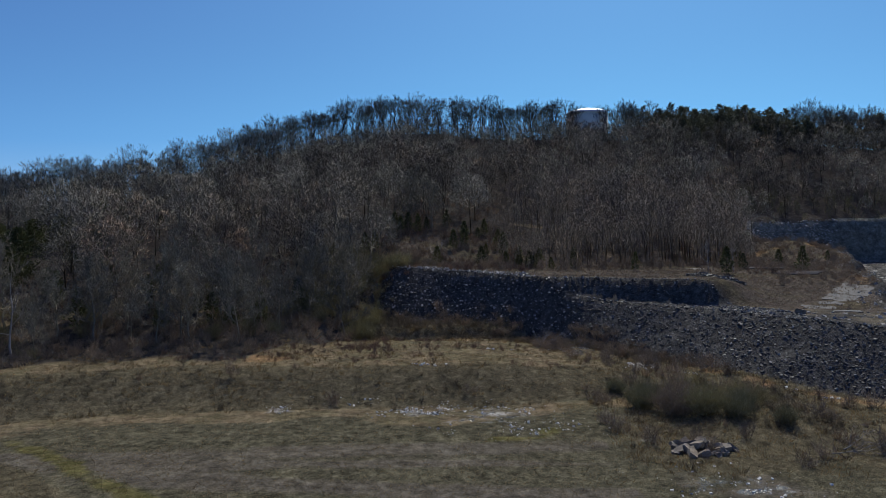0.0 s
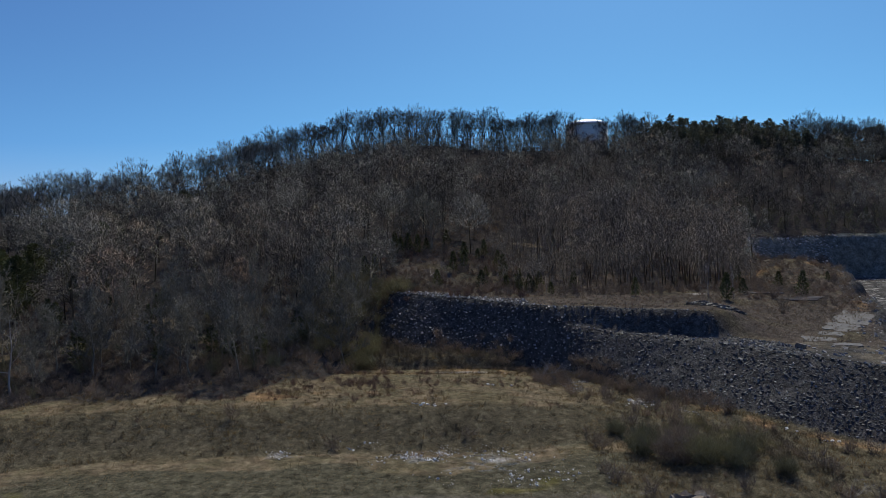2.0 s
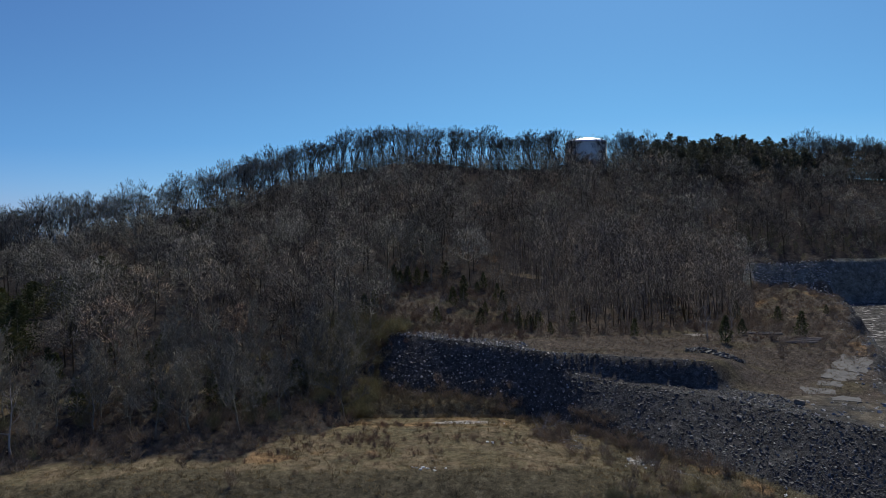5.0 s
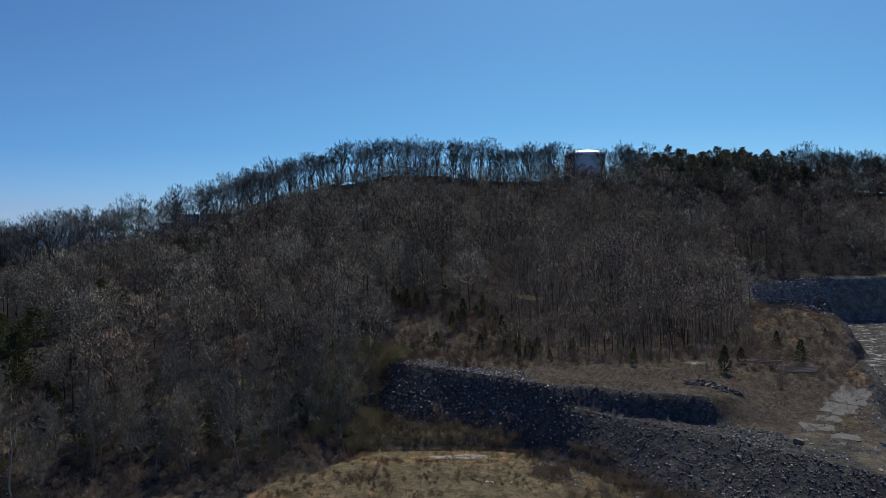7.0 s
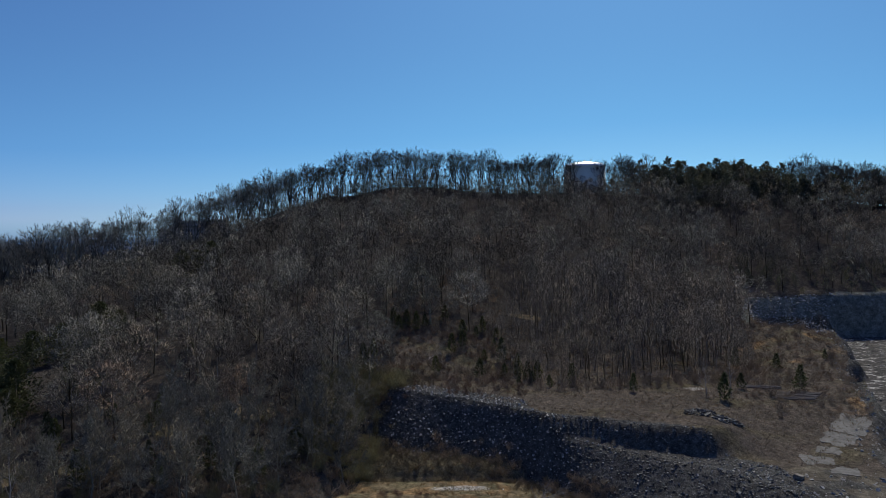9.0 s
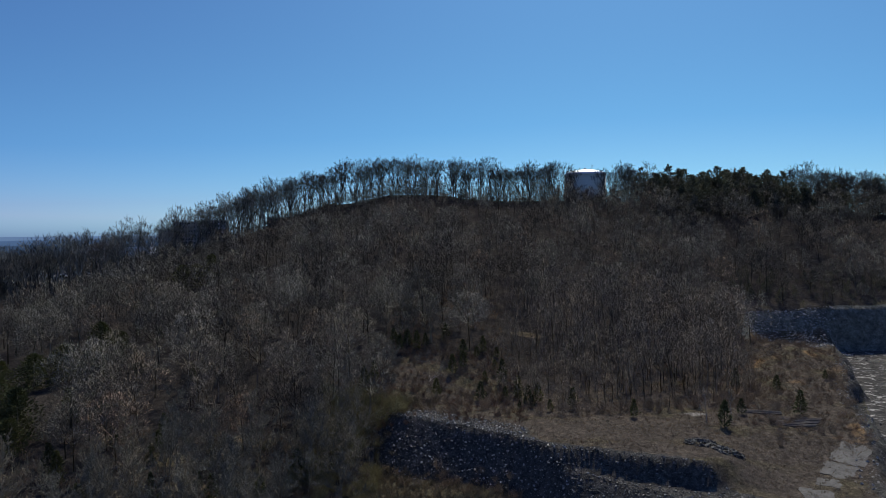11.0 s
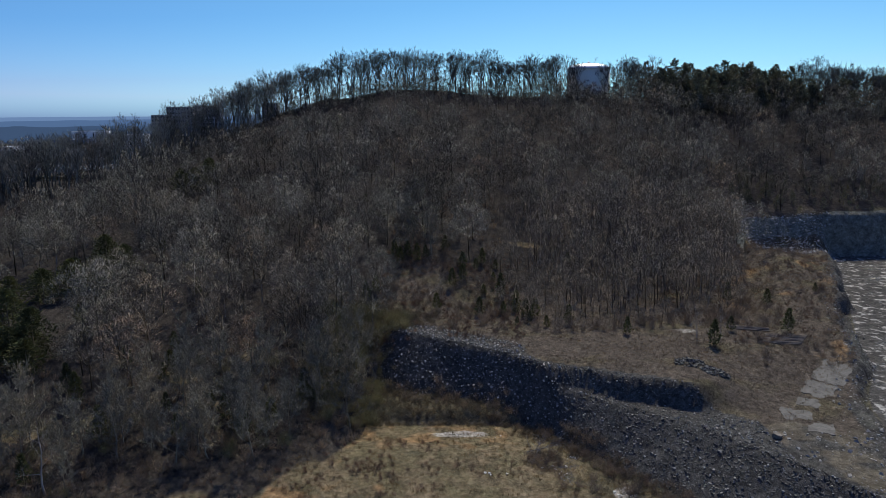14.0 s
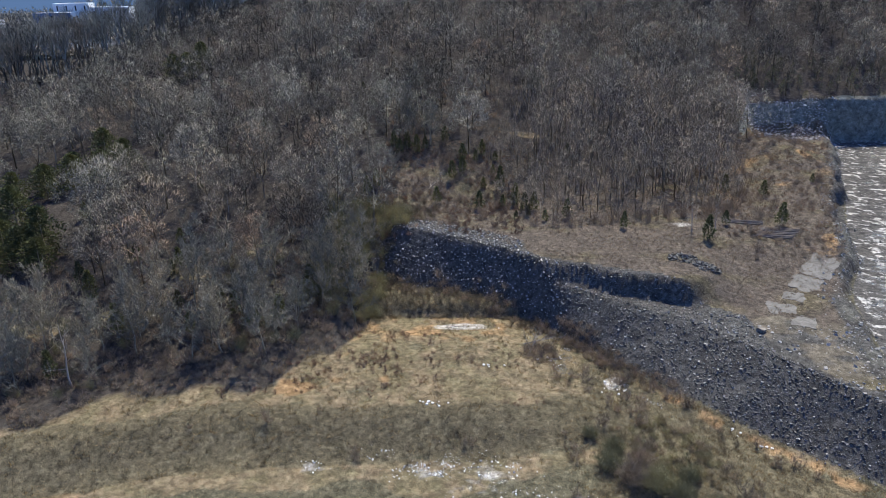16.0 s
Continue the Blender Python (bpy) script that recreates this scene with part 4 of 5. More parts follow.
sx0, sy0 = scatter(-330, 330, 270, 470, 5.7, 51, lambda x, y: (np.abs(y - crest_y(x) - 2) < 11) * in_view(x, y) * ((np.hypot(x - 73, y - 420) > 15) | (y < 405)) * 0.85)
plant_stuff("crest_saplings", sparse, sx0, sy0, (0.5, 0.95), SHADED_BARK, "young bare trees under the tall ones on the crest", "woods", 52)
ax_, ay_ = scatter(54, 94, 393, 405, 5.0, 57, lambda x, y: 0.8 + 0 * x)
plant_stuff("tank_screen", sparse, ax_, ay_, (0.45, 0.7), SHADED_BARK, "bare trees standing before the water tank", "woods", 58)
bx2, by2 = scatter(90, 330, 376, 425, 5.4, 63, lambda x, y: in_view(x, y) * (np.abs(y - crest_y(x) + 8) < 14) * 0.92)
plant_stuff("pine_undergrowth", sparse, bx2, by2, (0.8, 1.3), UPPER_BARK, "bare trees filling the gaps below the crest pines", "woods", 64)

# Woods beyond the crest, down to the town
small = [light_tree(440 + k, 13.0, limbs=4, fine=20, low=0.1, wide=0.4, twig=0.6, reach=0.2) for k in range(5)]
wx, wy = scatter(-900, 120, 300, 1500, 17, 23, lambda x, y: in_view(x, y, 60) * (y > crest_y(x) + 20) * (x < -0.12 * y) * np.clip(0.85 + 2.0 * fbm(x / 60, y / 60, 97), 0, 1) * ~((x > -350) & (x < -205) & (y > 400) & (y < 530)) * ~((x > -500) & (x < -360) & (y > 790) & (y < 875)) * ~((x > -450) & (x < -240) & (y > 975) & (y < 1035)) * ~((x > -600) & (x < -520) & (y > 780) & (y < 820)))
plant_stuff("far_woods", small, wx, wy, (0.9, 1.5), WOODS_BARK, "bare woods reaching away towards the plain", "woods", 24)
yx, yy = scatter(-560, -150, 425, 785, 12.5, 67, lambda x, y: in_view(x, y, 40) * (x < -0.3 * y) * (y > crest_y(x) + 20) * 0.85 * ~((x > -350) & (x < -205) & (y < 535)))
plant_stuff("far_woods", small, yx, yy, (0.9, 1.6), SHOULDER_BARK, "grey bare woods between the hill and the town", "woods", 68)
vx3, vy3 = scatter(-520, -200, 880, 985, 11, 69, lambda x, y: 0.8 + 0 * x)
plant_stuff("far_woods", small, vx3, vy3, (1.6, 2.6), SHADED_BARK, "tall bare trees before the brick blocks", "woods", 70)

# Evergreens
cedars = tree_kinds("cedar_tree", [evergreen(500 + k, 6.0, 1.7, 520) for k in range(5)], BARK, CEDAR, "small dark green cedar tree among bare trees", "tree", "needles", "dark green needle sprays")
cx, cy_ = scatter(-110, 108, 90, 260, 7.5, 13, lambda x, y: in_view(x, y) * np.where(x < -20, (y > forest_edge(x) + 4) * np.clip(0.02 + 1.5 * fbm(x / 18, y / 18, 93), 0, 0.6), np.where(x < 16, (y > 176) * (y < 216) * 0.14, (y > 158) * (y < 215) * 0.08)) * (x < pit_x(y) - 6))
plant(cedars, list(zip(cx, cy_)), 14, (0.35, 1.1), "cedars")
big_cedars = tree_kinds("cedar_tree", [evergreen(510 + k, 8.0, 3.5, 2200, 0.5, 0.03, 0.055, 0.5) for k in range(4)], BARK, OLIVE_CEDAR, "broad olive-green cedar tree among bare hardwoods", "tree", "needles", "olive-green needle sprays")
plant(big_cedars, BROAD_CEDARS, 15, (0.95, 1.4), "broad cedars")
pines = [merge(evergreen(520 + k, 18.0, 4.6, 420, 0.55, 0.05, 0.075, 0.55)) for k in range(8)]
px_, py_ = scatter(96, 330, 380, 425, 4.6, 15, lambda x, y: in_view(x, y) * np.where((x > 106) & (x < 190), 0.78, 0.22))
plant_stuff("crest_pines", pines, px_, py_, (0.62, 1.1), CEDAR_WOODS, "dark pines standing close together on the crest", "pine trees", 16)
qx, qy = scatter(112, 240, 283, 304, 3.4, 25, lambda x, y: in_view(x, y) * 0.6)
plant_stuff("rim_cedars", [merge(evergreen(530 + k, 14.0, 5.0, 150, 0.4, 0.05)) for k in range(4)], qx, qy, (0.16, 0.42), CEDAR_WOODS, "low dark cedars along the quarry's upper rim", "cedar trees", 26)

# Brush and grass
weeds_big = [shrub(630 + k, 2.0, 1.5, 16, 3, 0.09) for k in range(4)]
brush = [shrub(600 + k, 2.2, 1.4, 22, 5, 0.06) for k in range(6)]


def brushy(x, y):
    k = terrace_foot(x)
    e = forest_edge(x)
    a = (y > e - 3 - 5 * fbm(x / 6, y / 6, 84)) * (y < e + 18) * (x < -14) * 0.9
    b = (x > 16) * (y < rock_foot_y(x) - 4) * (y > 70 - 0.4 * (x - 20)) * np.clip(0.35 + 1.5 * fbm(x / 6, y / 6, 94), 0, 1)
    c = (x > -24) * (x < 12) * (y > 162) * 0.5
    d = (y > k + 1) * (y < k + 11) * (x < 20) * 0.03
    e2 = (x > 66) * (x < pit_x(y) - 2) * (y > 148) * (y < 262) * 0.3
    g = (np.abs(y - rock_foot_y(x) + 1) < 3.5) * (x > -22) * (x < 40) * 0.8
    return in_view(x, y) * np.maximum.reduce([a, b, c, d, e2, g])


bx, by = scatter(-125, 140, 60, 262, 2.15, 17, brushy)
plant_stuff("brush", brush, bx, by, (0.3, 1.2), SHRUB_TWIG, "leafless brown brush along the edge of the woods", "brush", 18)
lx, ly = scatter(-260, 260, 290, 425, 3.4, 43, lambda x, y: in_view(x, y) * (np.abs(y - crest_y(x)) < 7) * (np.hypot(x - 71, y - 420) > 14) * 0.75)
plant_stuff("crest_brush", brush, lx, ly, (0.7, 2.2), SHADED_BARK, "bare undergrowth along the crest of the hill", "brush", 44)
zx, zy = scatter(-125, -14, 80, 215, 3.0, 45, lambda x, y: in_view(x, y) * (y > forest_edge(x) + 6) * (y < forest_edge(x) + 60) * 0.55)
plant_stuff("undergrowth", weeds_big, zx, zy, (0.7, 1.7), SHRUB_TWIG, "bare brown undergrowth beneath the trees", "brush", 46)
cx5, cy5 = scatter(-110, -20, 88, 190, 3.6, 85, lambda x, y: in_view(x, y) * (y > forest_edge(x) + 2) * (y < forest_edge(x) + 50) * np.clip(0.25 + 2 * fbm(x / 9, y / 9, 48), 0, 0.7))
plant_stuff("budding_brush", [shrub(610 + k, 2.4, 1.4, 26, 7, 0.04) for k in range(4)], cx5, cy5, (0.5, 1.6), OLIVE_TWIG, "olive-tinged budding undergrowth beneath the bare trees", "brush", 86)
ox, oy = scatter(-46, -12, 108, 172, 1.7, 19, lambda x, y: np.maximum((y > forest_edge(x) + 4) * (y < forest_edge(x) + 14) * (x < -24) * 0.1, (x > -36) * (x < -15 + 3 * fbm(x / 3, y / 3, 87)) * (y > 132) * (y < 178) * ((x < -20) | (y > 161)) * 0.75))
plant_stuff("budding_brush", [shrub(670 + k, 2.4, 1.3, 30, 9, 0.032) for k in range(5)], ox, oy, (0.5, 2.0), OLIVE_TWIG, "yellow-green budding brush beside the rock slope", "brush", 20)
ux, uy = scatter(-24, 140, 158, 262, 1.45, 27, lambda x, y: in_view(x, y) * np.maximum((x < 14) * (y < 210) * 0.9, (x > 54) * (y > 140) * (x < pit_x(y) - 2) * 0.8) * np.clip(0.4 + 2 * fbm(x / 8, y / 8, 90), 0, 1))
by_bank = ux < 40
plant_stuff("rusty_brush", brush, ux[by_bank], uy[by_bank], (0.2, 0.8), RUSTY_TWIG, "low rust-brown brush and weeds on the bank", "brush", 28)
rusted = ~by_bank & (np.arange(len(ux)) % 5 < 2)
plant_stuff("bench_weeds", weeds_big, ux[~by_bank & ~rusted], uy[~by_bank & ~rusted], (0.12, 0.5), BENCH_GRASS, "pale brown weeds over the shoulder beside the quarry", "weeds", 31)
plant_stuff("rusty_brush", brush, ux[rusted], uy[rusted], (0.15, 0.6), RUSTY_TWIG, "rust-brown brush over the shoulder beside the quarry", "brush", 33)
tufts = [tuft(640 + k, 0.55, 10, 0.5, 0.085) for k in range(6)]


def grassy(x, y):
    k = terrace_foot(x)
    t = rock_top_y(x)
    a = (y > k - 1) * (y < rock_foot_y(x) - 1) * (y < forest_edge(x) + 3) * np.clip(0.45 + 2.5 * fbm(x / 3, y / 3, 66), 0.1, 0.9)
    b = (y > t + 3) * (y > np.interp(x, (14, 22, 39, 45, 56), (146, 141.5, 135, 131.5, 124))) * (x > -16) * (x < pit_x(y) - 4) * (y < np.where(x > 60, 262, 215)) * 0.85
    b = np.maximum(b, (x > 16) * (y > 64) * (y < rock_foot_y(x) - 1) * 0.7)
    c = (y > 56) * (y <= k - 1) * np.clip(0.1 + 1.2 * fbm(x / 5, y / 5, 92), 0, 0.7) * 0.6
    return in_view(x, y) * np.maximum(a, b) * np.clip(0.6 + 1.6 * fbm(x / 8, y / 8, 91), 0, 1)


gx_, gy_ = scatter(-90, 125, 56, 262, 0.8, 21, grassy)
up_there = gy_ > rock_top_y(gx_)
plant_stuff("tall_grass", tufts, gx_[~up_there], gy_[~up_there], (0.35, 1.2), DRY_GRASS, "tall dry straw-coloured winter grass on the terrace", "grass", 22, sink=0.03)
plant_stuff("tall_grass", tufts, gx_[up_there], gy_[up_there], (0.35, 1.2), BENCH_GRASS, "bleached grey-brown winter grass on the bench", "grass", 23, sink=0.03)

short = [tuft(680 + k, 0.16, 3, 0.2, 0.06) for k in range(6)]
jx, jy = scatter(-62, 48, 54, 118, 0.5, 49, lambda x, y: in_view(x, y, 2) * (y < rock_foot_y(x) - 2) * (y < forest_edge(x)) * np.clip(0.55 + 2.2 * fbm(x / 3, y / 3, 88), 0, 1))
plant_stuff("short_grass", short, jx, jy, (0.5, 1.5), DRY_GRASS, "short dry grass and stubble on the muddy pad", "grass", 50, sink=0.02)
nx2, ny2 = scatter(-48, 14, 96, 137, 1.3, 53, lambda x, y: (y < forest_edge(x) - 1) * (y > terrace_foot(x) + 8) * np.maximum(np.clip(7 * fbm(x / 8, y / 6, 86) - 0.9, 0, 0.95), np.clip(4.5 * fbm(x / 4, y / 3, 68) + 0.1, 0, 0.8) * (x < -12) * (y > 102) * (y < 119)))
plant_stuff("rusty_weeds", weeds_big, nx2, ny2, (0.16, 0.5), RUSTY_TWIG, "low rust-brown weeds in patches on the terrace", "weeds", 54)
fx2, fy2 = scatter(-28, 26, 118, 153, 0.9, 61, lambda x, y: np.maximum((np.abs(y - np.interp(x, (-24, 8, 16, 26), (137.5, 137.5, 131, 120.5))) < 1.6) * 0.8, np.maximum((np.abs(y - rock_foot_y(x) + 1.2) < 2.2) * 0.7, (y > 137) * (y < rock_foot_y(x) + 0.5) * (x < 12) * 0.75)))
plant_stuff("scarp_weeds", weeds_big, fx2, fy2, (0.3, 0.75), WEED_STALK, "dark dead weeds along the scarp below the rock slope", "weeds", 62)
hx3, hy3 = scatter(-44, -4, 99, 128, 1.3, 79, lambda x, y: (y < forest_edge(x) - 1) * (y > 101) * np.maximum(0.95 * (np.exp(-((x + 18) / 5) ** 2 - ((y - 113.5) / 3) ** 2) > 0.35), np.clip(4.5 * fbm(x / 4.5, y / 3, 68) + 0.15, 0, 0.9) * np.where(x < -12, 0.6, 0.2)))
plant_stuff("rusty_clumps", brush, hx3, hy3, (0.25, 0.62), RUSTY_TWIG, "rust-brown clumps of dead weeds on the terrace", "weeds", 80)
weeds = [shrub(650 + k, 0.8, 0.7, 12, 2, 0.05) for k in range(5)]
vx, vy = scatter(-90, 70, 64, 140, 1.05, 29, lambda x, y: in_view(x, y) * (y < rock_foot_y(x) - 1) * (y < forest_edge(x)) * np.maximum(0.62 * (y > terrace_foot(x)) * (y < terrace_foot(x) + 12), np.maximum(0.07 * (y > terrace_foot(x) + 2), 0.7 * (x > 17) * (y > 66))) * np.clip(0.5 + 2.2 * fbm(x / 7, y / 7, 89), 0, 1))
plant_stuff("weeds", weeds, vx, vy, (0.4, 1.2), WEED_STALK, "dark dead weeds on the terrace slope", "weeds", 30)

gx3, gy3 = scatter(10, 44, 74, 135, 1.25, 71, lambda x, y: np.maximum.reduce([(np.abs(y - rock_foot_y(x) + 2.2) < 3.6) * (x < 33) * 0.85, (np.abs(y - rock_foot_y(x) + 7) < 4) * (x < 30) * np.clip(0.1 + 2.2 * fbm(x / 4, y / 4, 63), 0, 0.7), (x > 24) * (y < 100) * (y > 76) * 0.25]))
plant_stuff("foot_brush", brush, gx3, gy3, (0.25, 0.75), WEED_STALK, "brown brush along the foot of the rock slope", "brush", 72)
ex3, ey3 = scatter(24, 42, 80, 100, 1.5, 73, lambda x, y: (((x - 33) / 7) ** 2 + ((y - 91) / 8) ** 2 < 1) * 0.6)
plant_stuff("budding_brush", [shrub(690 + k, 2.0, 1.2, 26, 8, 0.03) for k in range(4)], ex3, ey3, (0.4, 1.2), OLIVE_TWIG, "green-tinged brush among the bushes near the boulders", "brush", 74)

bx5, by5 = scatter(8, 40, 104, 136, 0.95, 93, lambda x, y: np.maximum.reduce([0.9 * (np.exp(-((x - 14.5) / 3.6) ** 2 - ((y - 118.5) / 4.2) ** 2) > 0.42), 0.8 * (y > rock_foot_y(x) - 3) * (y < rock_foot_y(x) + 4.5 * np.exp(-((x - 25) / 6) ** 2) + 3 * fbm(x / 2, y / 2, 94)) * (x > 15) * (x < 36)]))
plant_stuff("heaped_brush", brush, bx5, by5, (0.3, 0.8), SHRUB_TWIG, "dark brown dead brush heaped along the slope's foot", "brush", 94)
wx4, wy4 = scatter(-26, -6, 146, 178, 1.3, 81, lambda x, y: np.clip(1.15 - (x + 23) / np.where(y > rock_top_y(x) + 5, 18, 6), 0, 0.85) * (0.7 + 1.2 * fbm(x / 3, y / 3, 60)))
plant_stuff("edge_brush", brush, wx4, wy4, (0.3, 1.15), WEED_STALK, "brown brush growing over the end of the rock slope", "brush", 82)

# Bushes beside the boulders
bush_lots = [shrub(660 + k, 3.4, 2.7, 130, 11, 0.045) for k in range(4)]
for i, (x, y, s) in enumerate(((22.5, 88, 1.0), (25.5, 84, 1.15), (28.5, 82, 1.05), (27, 88, 0.9), (31.5, 80, 0.8), (24, 92, 0.8), (33.5, 84, 0.75), (36, 78, 0.6), (20.5, 95, 0.6))):
    if i < 4:
        bush = thing("bush", Matrix(), "large leafless bush with dense olive-brown twigs", "bush", "bushes by the boulders")
        part("branchwork", quick_mesh("branchwork", *bush_lots[i], OLIVE_TWIG if i % 2 == 0 else SHRUB_TWIG, np.full(len(bush_lots[i][0]), 0.1 + 0.2 * i)), bush)
        bush.matrix_basis = pose(x, y, height(x, y) - 0.1) @ Matrix.Scale(s, 4)
        first = bush if i == 0 else first
    else:
        copy_thing(first, pose(x, y, height(x, y) - 0.1, rz=77 * i) @ Matrix.Scale(s, 4))

plant(cedars, LOW_CEDARS, 75, (0.7, 1.1), "cedars", False)
plant(cedars, [(-1, 203), (5, 206), (3, 203), (-4, 192), (5, 189), (10, 178), (13.5, 180), (16, 178.5), (-25, 183), (-27, 178), (-22, 206), (-18, 207), (-15, 205), (-12.5, 207), (-20, 203), (9, 204), (8, 196), (-1, 196)], 66, (0.55, 1.0), "cedars", False)
# added cedars, standing in for the dark shade at the grove's front
plant(cedars, [(13, 168.5), (16.5, 172), (20.5, 168), (15, 175.5), (26.5, 170.5), (18.5, 177)], 65, (0.45, 0.95), "cedars", False)

# Single trees that stand out
def lone_tree(lot, x, y, z, bark, label, spin=0.0):
    t = thing("tree", pose(x, y, z, rz=spin), label, "tree")
    part("trunk", quick_mesh("trunk", *lot[0], bark, shade=True), t)
    part("crown", quick_mesh("crown", *lot[1], bark), t)


lone_tree(bare_tree(900, 14.0, 16, 6, 9, base=0.2, spread=0.45, twig=0.06, lean=0.02, stem=0.016), -11, 210, height(-11, 210) - 0.2, BARK, "spreading leafless tree at the top of the brown bank")
lone_tree(bare_tree(901, 14.0, 9, 3, 2, base=0.3, spread=0.3, twig=0.05, lean=0.05, stem=0.012), -72, 104, height(-72, 104) - 0.2, PALE_BARK, "pale bare dead tree at the edge of the woods")
lone_tree(bare_tree(902, 25.0, 14, 6, 10, base=0.35, spread=0.26, twig=0.08), 79, 436, height(79, 436) - 0.2, BARK, "tall leafless tree rising behind the water tank")
lone_tree(bare_tree(903, 9.0, 10, 4, 6, base=0.25, spread=0.2, twig=0.05), 55.5, 159, height(55.5, 159) - 0.2, PALE_BARK, "slim pale sapling on the grassy bench")
lone_tree(bare_tree(904, 8.0, 10, 4, 6, base=0.25, spread=0.2, twig=0.05), 62, 161, height(62, 161) - 0.2, PALE_BARK, "slim pale sapling on the grassy bench")
lone_tree(evergreen(905, 6.5, 1.6, 600), 58.5, 156, height(58.5, 156) - 0.1, CEDAR, "dark cedar standing alone on the bench")
lone_tree(evergreen(906, 4.0, 1.3, 500), 66, 165.5, height(66, 165.5) - 0.1, CEDAR, "small dark cedar on the bench")

# ---- rock slope ----
def rock_shape(seed, flat=0.7, chip=True):
    """An angular broken block."""
    rng = np.random.default_rng(seed)
    bm = bmesh.new()
    bmesh.ops.create_cube(bm, size=1)
    for v in bm.verts:
        v.co = Vector((v.co.x * rng.uniform(0.6, 1.15), v.co.y * rng.uniform(0.55, 1.1), v.co.z * flat * rng.uniform(0.6, 1.15)))
    if chip:
        bmesh.ops.bevel(bm, geom=bm.verts[:5], offset=0.22, segments=1, affect="VERTICES")
    bmesh.ops.triangulate(bm, faces=bm.faces[:])
    return bm


def rock_arrays(seed, flat=0.7):
    bm = rock_shape(seed, flat, False)
    bm.verts.ensure_lookup_table()
    v = np.array([p.co[:] for p in bm.verts])
    f = np.array([[p.index for p in q.verts] for q in bm.faces])
    bm.free()
    return v, f


def strew(name, x, y, sizes, material, label, category, seed, sink=0.2, pile=0.0):
    """Loose stones lying on the ground, as one mesh."""
    rng = np.random.default_rng(seed)
    shapes = [rock_arrays(700 + k, 0.35 + 0.08 * k) for k in range(6)]
    kind = rng.integers(0, 6, len(x))
    z = land(x, y) + pile
    size = rng.uniform(0, 1, len(x)) ** 3.4 * (sizes[1] - sizes[0]) + sizes[0]
    vs, fs, n = [], [], 0
    for k, (v, f) in enumerate(shapes):
        for i in np.nonzero(kind == k)[0]:
            e = np.array(Euler(np.array([rng.normal() * 0.4, rng.normal() * 0.4, rng.uniform(0, 6.28)])).to_matrix())
            vs.append((v * rng.uniform(0.7, 1.25, 3) * size[i]) @ e.T + np.array([x[i], y[i], z[i] + size[i] * (0.24 - sink)]))
            fs.append(f + n)
            n += len(v)
    return tagged(new(name, quick_mesh(name, np.concatenate(vs), np.concatenate(fs), material)), label, category, kind="stuff")


def on_rock(x, y):
    f, t = rock_foot_y(x), rock_top_y(x)
    slope = (y > f - 0.5) * (y < t + 1.5) * (x > -23)
    heap = (x > -23) * (x < 13) * (y > t) * (y < t + 9 + 3 * fbm(x / 4, y / 4, 95))
    ledge = (x > 14) * (x < 56) * (y > t) * (y < np.interp(x, (14, 22, 39, 45, 56), (145, 140.5, 134.5, 131.5, 124))) * 0.8
    return np.maximum(np.maximum(slope, heap * 0.85), ledge) * in_view(x, y, 20)


sx, sy = scatter(-24, 95, 60, 170, 0.37, 31, lambda x, y: on_rock(x, y) * 0.85)
mx, my = scatter(-24, 34, 120, 156, 0.5, 37, lambda x, y: (y > rock_foot_y(x)) * (y < rock_top_y(x)) * (x > -22) * 0.4)
sx, sy = np.concatenate([sx, mx]), np.concatenate([sy, my])
chosen = (sx > 36) & (sx < 58) & (sy < rock_foot_y(sx) + 7) & (np.arange(len(sx)) % 5 == 0)
bank_rocks = list(zip(sx[chosen], sy[chosen]))[:300]
sx, sy = sx[~chosen], sy[~chosen]
strew("riprap", sx, sy, (0.13, 0.5), ROCK_DARK, "dark broken shale rocks covering the steep bank", "rocks", 32, sink=0.3)
# pale stones, whose tone also stands in for sunlit tops on the bank
px3, py3 = scatter(-22, 95, 60, 170, 0.8, 77, lambda x, y: on_rock(x, y) * np.clip(np.where(x < 22, 0.95, 0.7) + 1.2 * fbm(x / 5, y / 5, 64) + 0.5 * (y > rock_top_y(x)), 0, 1))
high = px3 < 20
strew("pale_riprap", px3[high], py3[high], (0.2, 0.52), SCREE_ROCK, "pale rocks scattered over the high steep bank", "rocks", 78, sink=-0.12)
strew("pale_riprap", px3[~high], py3[~high], (0.12, 0.42), SPECK_ROCK, "grey rocks scattered over the lower bank", "rocks", 79, sink=-0.05)
fx, fy_ = scatter(98, 156, 255, 300, 0.6, 33, lambda x, y: (np.abs(y - hill_foot_y(x) + 5) < 8) * (x < 149 + 8 * fbm(x / 4, y / 4, 99)) * np.clip(0.55 + 1.4 * fbm(x / 5, y / 3, 98), 0.2, 0.95))
strew("scree", fx, fy_, (0.3, 0.95), SCREE_ROCK, "grey scree below the quarry face", "rocks", 34, sink=-0.05)
ex, ey = scatter(44, 125, 80, 240, 0.95, 35, lambda x, y: (np.abs(x - pit_x(y) + 2) < 4.5) * np.clip(0.5 + 2 * fbm(x / 4, y / 4, 82), 0, 0.8) + (x > 46) * (y > rock_top_y(x)) * (y < 121 + 14 * fbm(x / 8, y / 8, 54)) * (x < pit_x(y)) * np.clip(0.45 + 1.6 * fbm(x / 5, y / 4, 53), 0, 0.9))
strew("ledge_rubble", ex, ey, (0.18, 0.7), SPECK_ROCK, "grey rubble lying along the quarry's rim", "rocks", 36)

